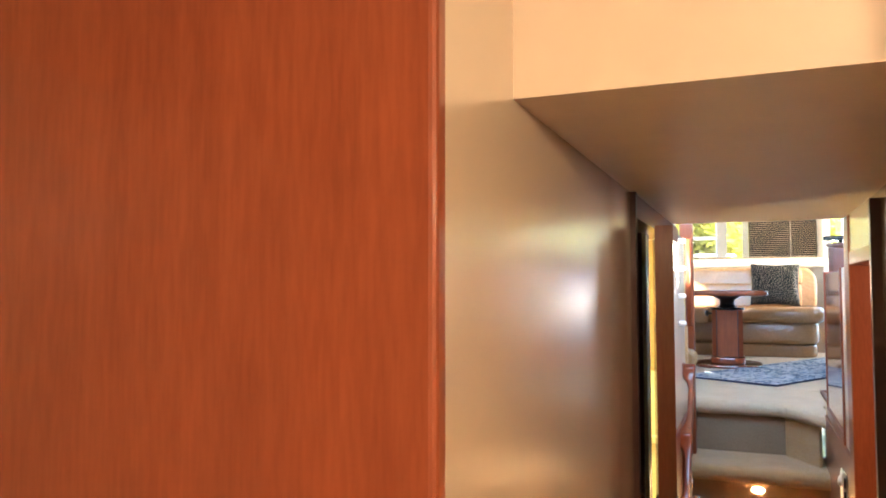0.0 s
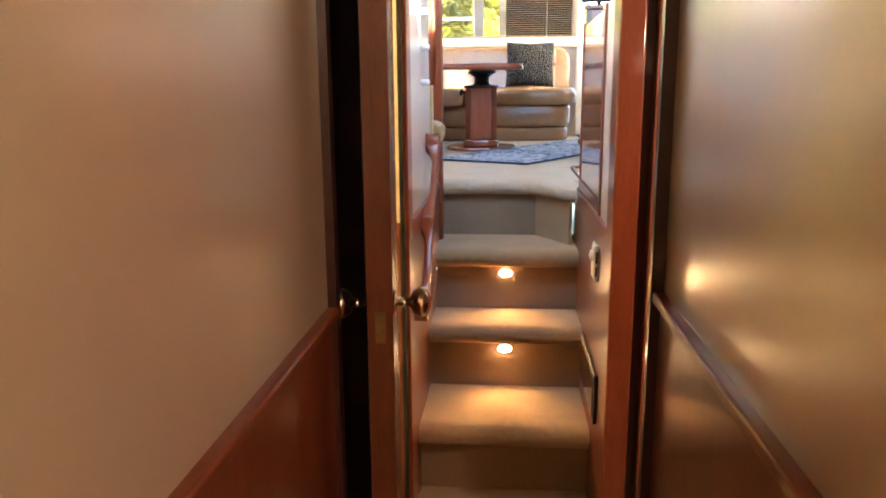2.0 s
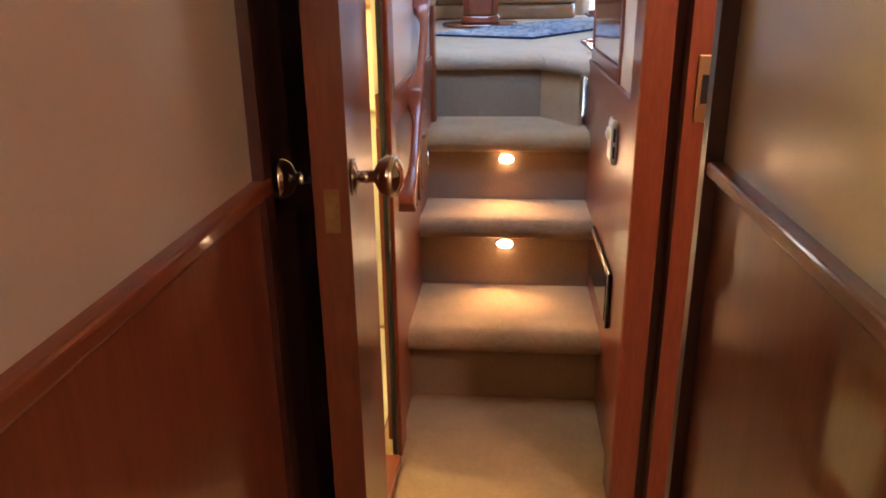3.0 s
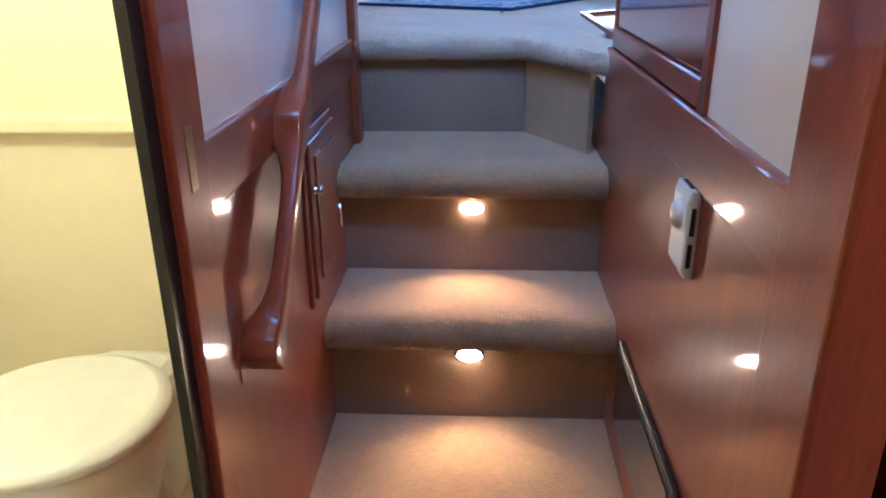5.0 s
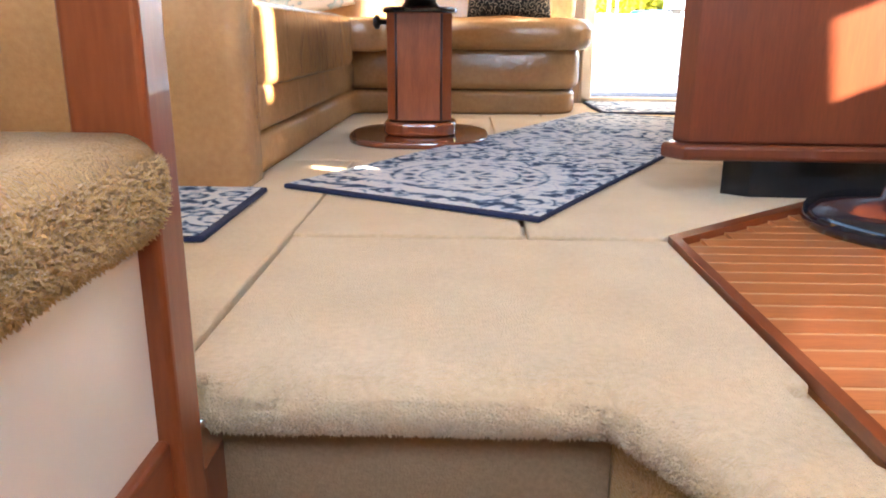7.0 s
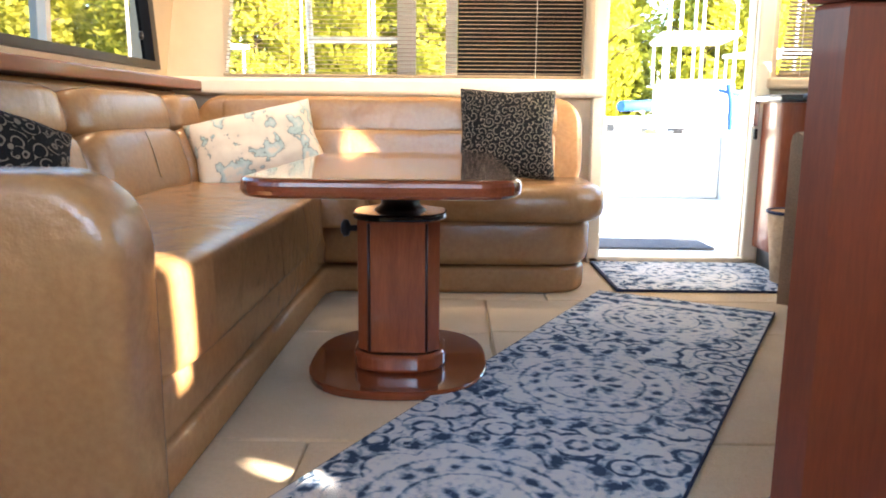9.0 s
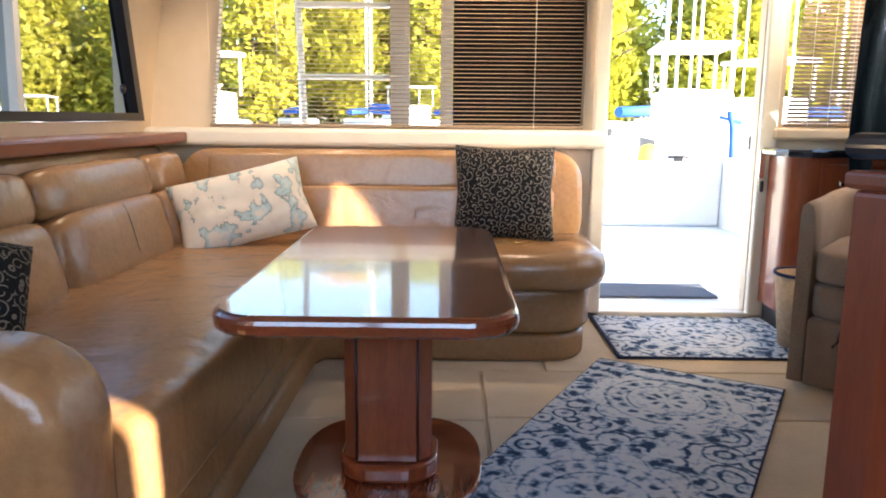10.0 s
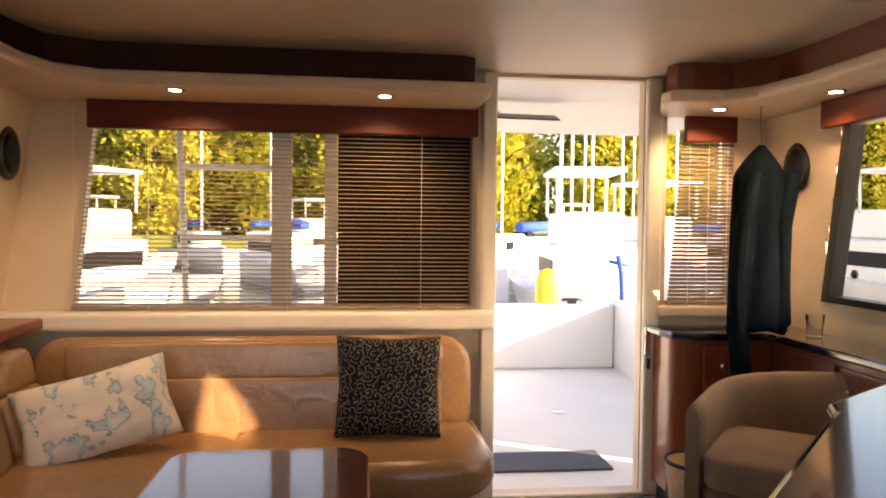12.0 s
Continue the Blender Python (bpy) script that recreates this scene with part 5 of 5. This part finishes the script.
fan = thing("ceiling_fan", (0.95, 4.35, 1.85), "dark still fan under the cockpit hardtop", "fan")
part("motor", lathe(B(), [(0.05, 0.0), (0.07, 0.03), (0.05, 0.07), (0.02, 0.11)], centre=(0.78, 4.4, 1.85)), CHROME, fan)
for a in (5, 125, 245):
    mm = Matrix.Translation((0.78, 4.4, 1.86)) @ Matrix.Rotation(radians(a), 4, "Z") @ Matrix.Rotation(radians(22), 4, "X")
    part("blade", turned(b1(0.05, 0.42, -0.05, 0.05, -0.004, 0.004, bevel=0.003), mm), BLACK, fan)
whole("deck_plate", lathe(B(), [(0.05, 0.0), (0.05, 0.004), (0.044, 0.006), (0.01, 0.005)], centre=(1.40, 5.04, 0.0005)), CHROME, "small round metal plate set in the cockpit deck", "deck plate")
cl = thing("cleat", (1.93, 6.57, 0.56), "dark mooring cleat on the white transom", "cleat")
part("horn", tube(B(), [(1.84, 6.57, 0.595), (1.88, 6.57, 0.60), (1.98, 6.57, 0.60), (2.02, 6.57, 0.595)], 0.012, 8), BLACK, cl)
part("base", b1(1.89, 1.97, 6.55, 6.59, 0.5605, 0.592, bevel=0.004), BLACK, cl)
ladder = thing("ladder", (-0.6, 4.6, 0), "white tubular flybridge ladder in the cockpit", "ladder")
for x in (-0.93, -0.35):
    part("rail", tube(B(), [(x, 4.9, 0.0), (x, 4.55, 2.0)], 0.02, 8), WHITE, ladder)
for z in (0.35, 0.75, 1.15, 1.55):
    part("rung", b1(-0.93, -0.35, 4.87 - 0.175 * z - 0.045, 4.87 - 0.175 * z + 0.045, z - 0.015, z + 0.015, bevel=0.006), WHITE, ladder)
rh = thing("rod_holder", (2.36, 6.5, 0.60), "blue clamp fitting on the cockpit coaming", "fitting")
part("clamp", tube(B(), [(2.36, 6.5, 0.60), (2.35, 6.5, 0.85), (2.31, 6.48, 0.99)], 0.022, 10), CANVAS, rh)
part("arm", tube(B(), [(2.24, 6.5, 0.94), (2.42, 6.5, 0.90)], 0.016, 8), CANVAS, rh)

fixed("ground", b1(-1500, 1500, -1500, 1500, -3.0, -1.5), WATER, "rippled harbour water")
fixed("ground_shore", prism(B(), [(-200, 62), (-60, 58), (60, 60), (200, 64), (200, 140), (-200, 140)], -1.6, 0.3, bevel=0.0), GRASS, "wooded shore beyond the harbour")


def tree(seed, h, r):
    rnd = random.Random(seed)
    t = thing("tree", (0, 0, 0), "leafy green tree on the harbour shore", "tree", "shore trees")
    bm = B()
    lathe(bm, [(0.28, 0), (0.2, h * 0.3), (0.12, h * 0.6), (0.03, h * 0.95)], n=8)
    for k in range(7):
        a, z = rnd.uniform(0, 6.28), h * rnd.uniform(0.3, 0.75)
        tube(bm, [(0, 0, z), (r * 0.4 * math.cos(a), r * 0.4 * math.sin(a), z + r * 0.3), (r * 0.8 * math.cos(a), r * 0.8 * math.sin(a), z + r * 0.45)], 0.06, 5)
    ob = new("trunk", mesh_of("trunk", bm, BARK))
    ob.parent = t
    vs, fs = [], []
    clumps = [(rnd.uniform(0, 6.28), rnd.uniform(0.1, 0.95), rnd.uniform(0.06, 1.0)) for _ in range(70)]
    for a, q, f in clumps:
        rad = r * math.sin(math.pi * min(0.97, 0.12 + 0.85 * f)) * q
        c = Vector((rad * math.cos(a), rad * math.sin(a), h * f))
        for _ in range(60):
            d = Vector((rnd.gauss(0, 1), rnd.gauss(0, 1), rnd.gauss(0, 0.8))) * r * 0.19
            u = Vector((rnd.gauss(0, 1), rnd.gauss(0, 1), rnd.gauss(0, 1))).normalized()
            w = u.orthogonal().normalized()
            s = rnd.uniform(0.18, 0.40)
            p = c + d
            i = len(vs)
            vs += [p - u * s, p + w * s * 0.6, p + u * s, p - w * s * 0.6]
            fs.append((i, i + 1, i + 2, i + 3))
    me = bpy.data.meshes.new("crown")
    me.from_pydata(vs, [], fs)
    me.materials.append(LEAF)
    ob = new("crown", me)
    ob.parent = t
    return t


models = [tree(3 + k, 11.5 + 1.4 * k, 3.6 + 0.3 * k) for k in range(4)]
rnd = random.Random(11)
spots = [(-50 + 1.75 * k + rnd.uniform(-1, 1), 63 + 5 * (k % 4) + rnd.uniform(-2, 2)) for k in range(72)]
for k, (x, y) in enumerate(spots):
    m = pose(x, y, 0.2, 0, 0, rnd.uniform(0, 360))
    if k < 4:
        models[k].matrix_world = m
    else:
        copy_thing(models[k % 4], m)


def boat(m, l, mast, label):
    b = thing("boat", (0, 0, 0), label, "boat", "moored boats")
    bm = B()
    secs = []
    for i in range(9):
        f = i / 8
        w = 0.16 * l * (1 - max(0, f - 0.35) ** 2 * 2.3)
        z1 = 0.9 + 0.35 * f * f
        secs.append([bm.verts.new((w * q, l * (f - 0.5), z)) for q, z in ((-1, z1), (-0.85, 0.2), (-0.4, -0.5), (0.4, -0.5), (0.85, 0.2), (1, z1))])
    for a, c in zip(secs, secs[1:]):
        for k in range(6):
            bm.faces.new((a[k], a[(k + 1) % 6], c[(k + 1) % 6], c[k]))
    bm.faces.new(secs[0]), bm.faces.new(secs[-1][::-1])
    bmesh.ops.recalc_face_normals(bm, faces=bm.faces)
    parts = [("hull", bm, HULL)]
    parts.append(("cabin", prism(B(), round_rect(-0.1 * l, 0.1 * l, -0.22 * l, 0.2 * l, 0.05 * l), 0.8, 2.1, bevel=0.15), HULL))
    parts.append(("cabin_window", b1(-0.102 * l, 0.102 * l, -0.16 * l, 0.14 * l, 1.35, 1.75), DARKGLASS))
    if mast:
        parts.append(("mast", tube(B(), [(0, 0.05 * l, 1.0), (0, 0.05 * l, mast)], 0.08, 6), HULL))
        parts.append(("sail_cover", tube(B(), [(0, 0.03 * l, 2.6), (0, -0.3 * l, 2.5)], 0.22, 8), CANVAS))
    else:
        parts.append(("flybridge", prism(B(), round_rect(-0.08 * l, 0.08 * l, -0.16 * l, 0.1 * l, 0.03 * l), 2.1, 2.9, bevel=0.1), HULL))
        parts.append(("top", b1(-0.09 * l, 0.09 * l, -0.18 * l, 0.06 * l, 3.9, 4.02, bevel=0.04), HULL))
        for x in (-0.08, 0.08):
            for y in (-0.16, 0.05):
                parts.append(("post", tube(B(), [(x * l, y * l, 2.8), (x * l, y * l, 3.92)], 0.04, 6), HULL))
    for nm, bmm, material in parts:
        ob = new(nm, mesh_of(nm, bmm, material))
        ob.parent = b
    b.matrix_world = m
    return b


motor = boat(pose(-7.5, 22, -1.3, 0, 0, 160), 10, 0, "white moored motor yacht with a flybridge")
sail = boat(pose(3.2, 27, -1.3, 0, 0, 200), 9, 13, "white moored sailing boat with a tall mast")
copy_thing(motor, pose(-13, 30, -1.3, 0, 0, 75))
copy_thing(motor, pose(9.5, 24, -1.3, 0, 0, 15))
copy_thing(sail, pose(-3.5, 36, -1.3, 0, 0, 30))
copy_thing(sail, pose(7.0, 38, -1.3, 0, 0, 340))
copy_thing(sail, pose(12.0, 40, -1.3, 0, 0, 20))
copy_thing(motor, pose(-17, 17, -1.3, 0, 0, 100))
copy_thing(motor, pose(-20, 26, -1.3, 0, 0, 80))
copy_thing(sail, pose(17, 21, -1.3, 0, 0, 60))
copy_thing(motor, pose(22, 26, -1.3, 0, 0, 110))
for k in range(14):
    copy_thing(sail if k % 3 else motor, pose(-30 + 4.7 * k + 1.5 * math.sin(k * 5.1), 46 + 4 * (k % 3), -1.3, 0, 0, 20 + 137 * k % 360))
for x, y, a in ((1.5, 20, 185), (5.8, 18.5, 172), (13, 19, 10)):
    copy_thing(motor if x != 1.5 else sail, pose(x, y, -1.3, 0, 0, a))
for k in range(9):
    copy_thing(sail, pose(3 + 2.3 * k + math.sin(k * 3.7), 33 + 6 * (k % 3), -1.3, 0, 0, 20 + 97 * k % 360))
dock = thing("dock", (3, 14, -1.2), "grey floating dock with pilings behind the boat", "dock")
part("deck", b1(-30, 30, 12.6, 14.4, -1.0, -0.8), DECK, dock)
for k in range(9):
    part("piling", tube(B(), [(-20 + 5 * k, 14.6, -2.5), (-20 + 5 * k, 14.6, 0.7)], 0.11, 8), HULL, dock)
by = whole("buoy", soft_box(B(), 3.2, 3.6, 12.9, 13.3, -0.8, 0.5, 0.6, 16), BUOY, "yellow mooring buoy standing on the dock", "buoy")
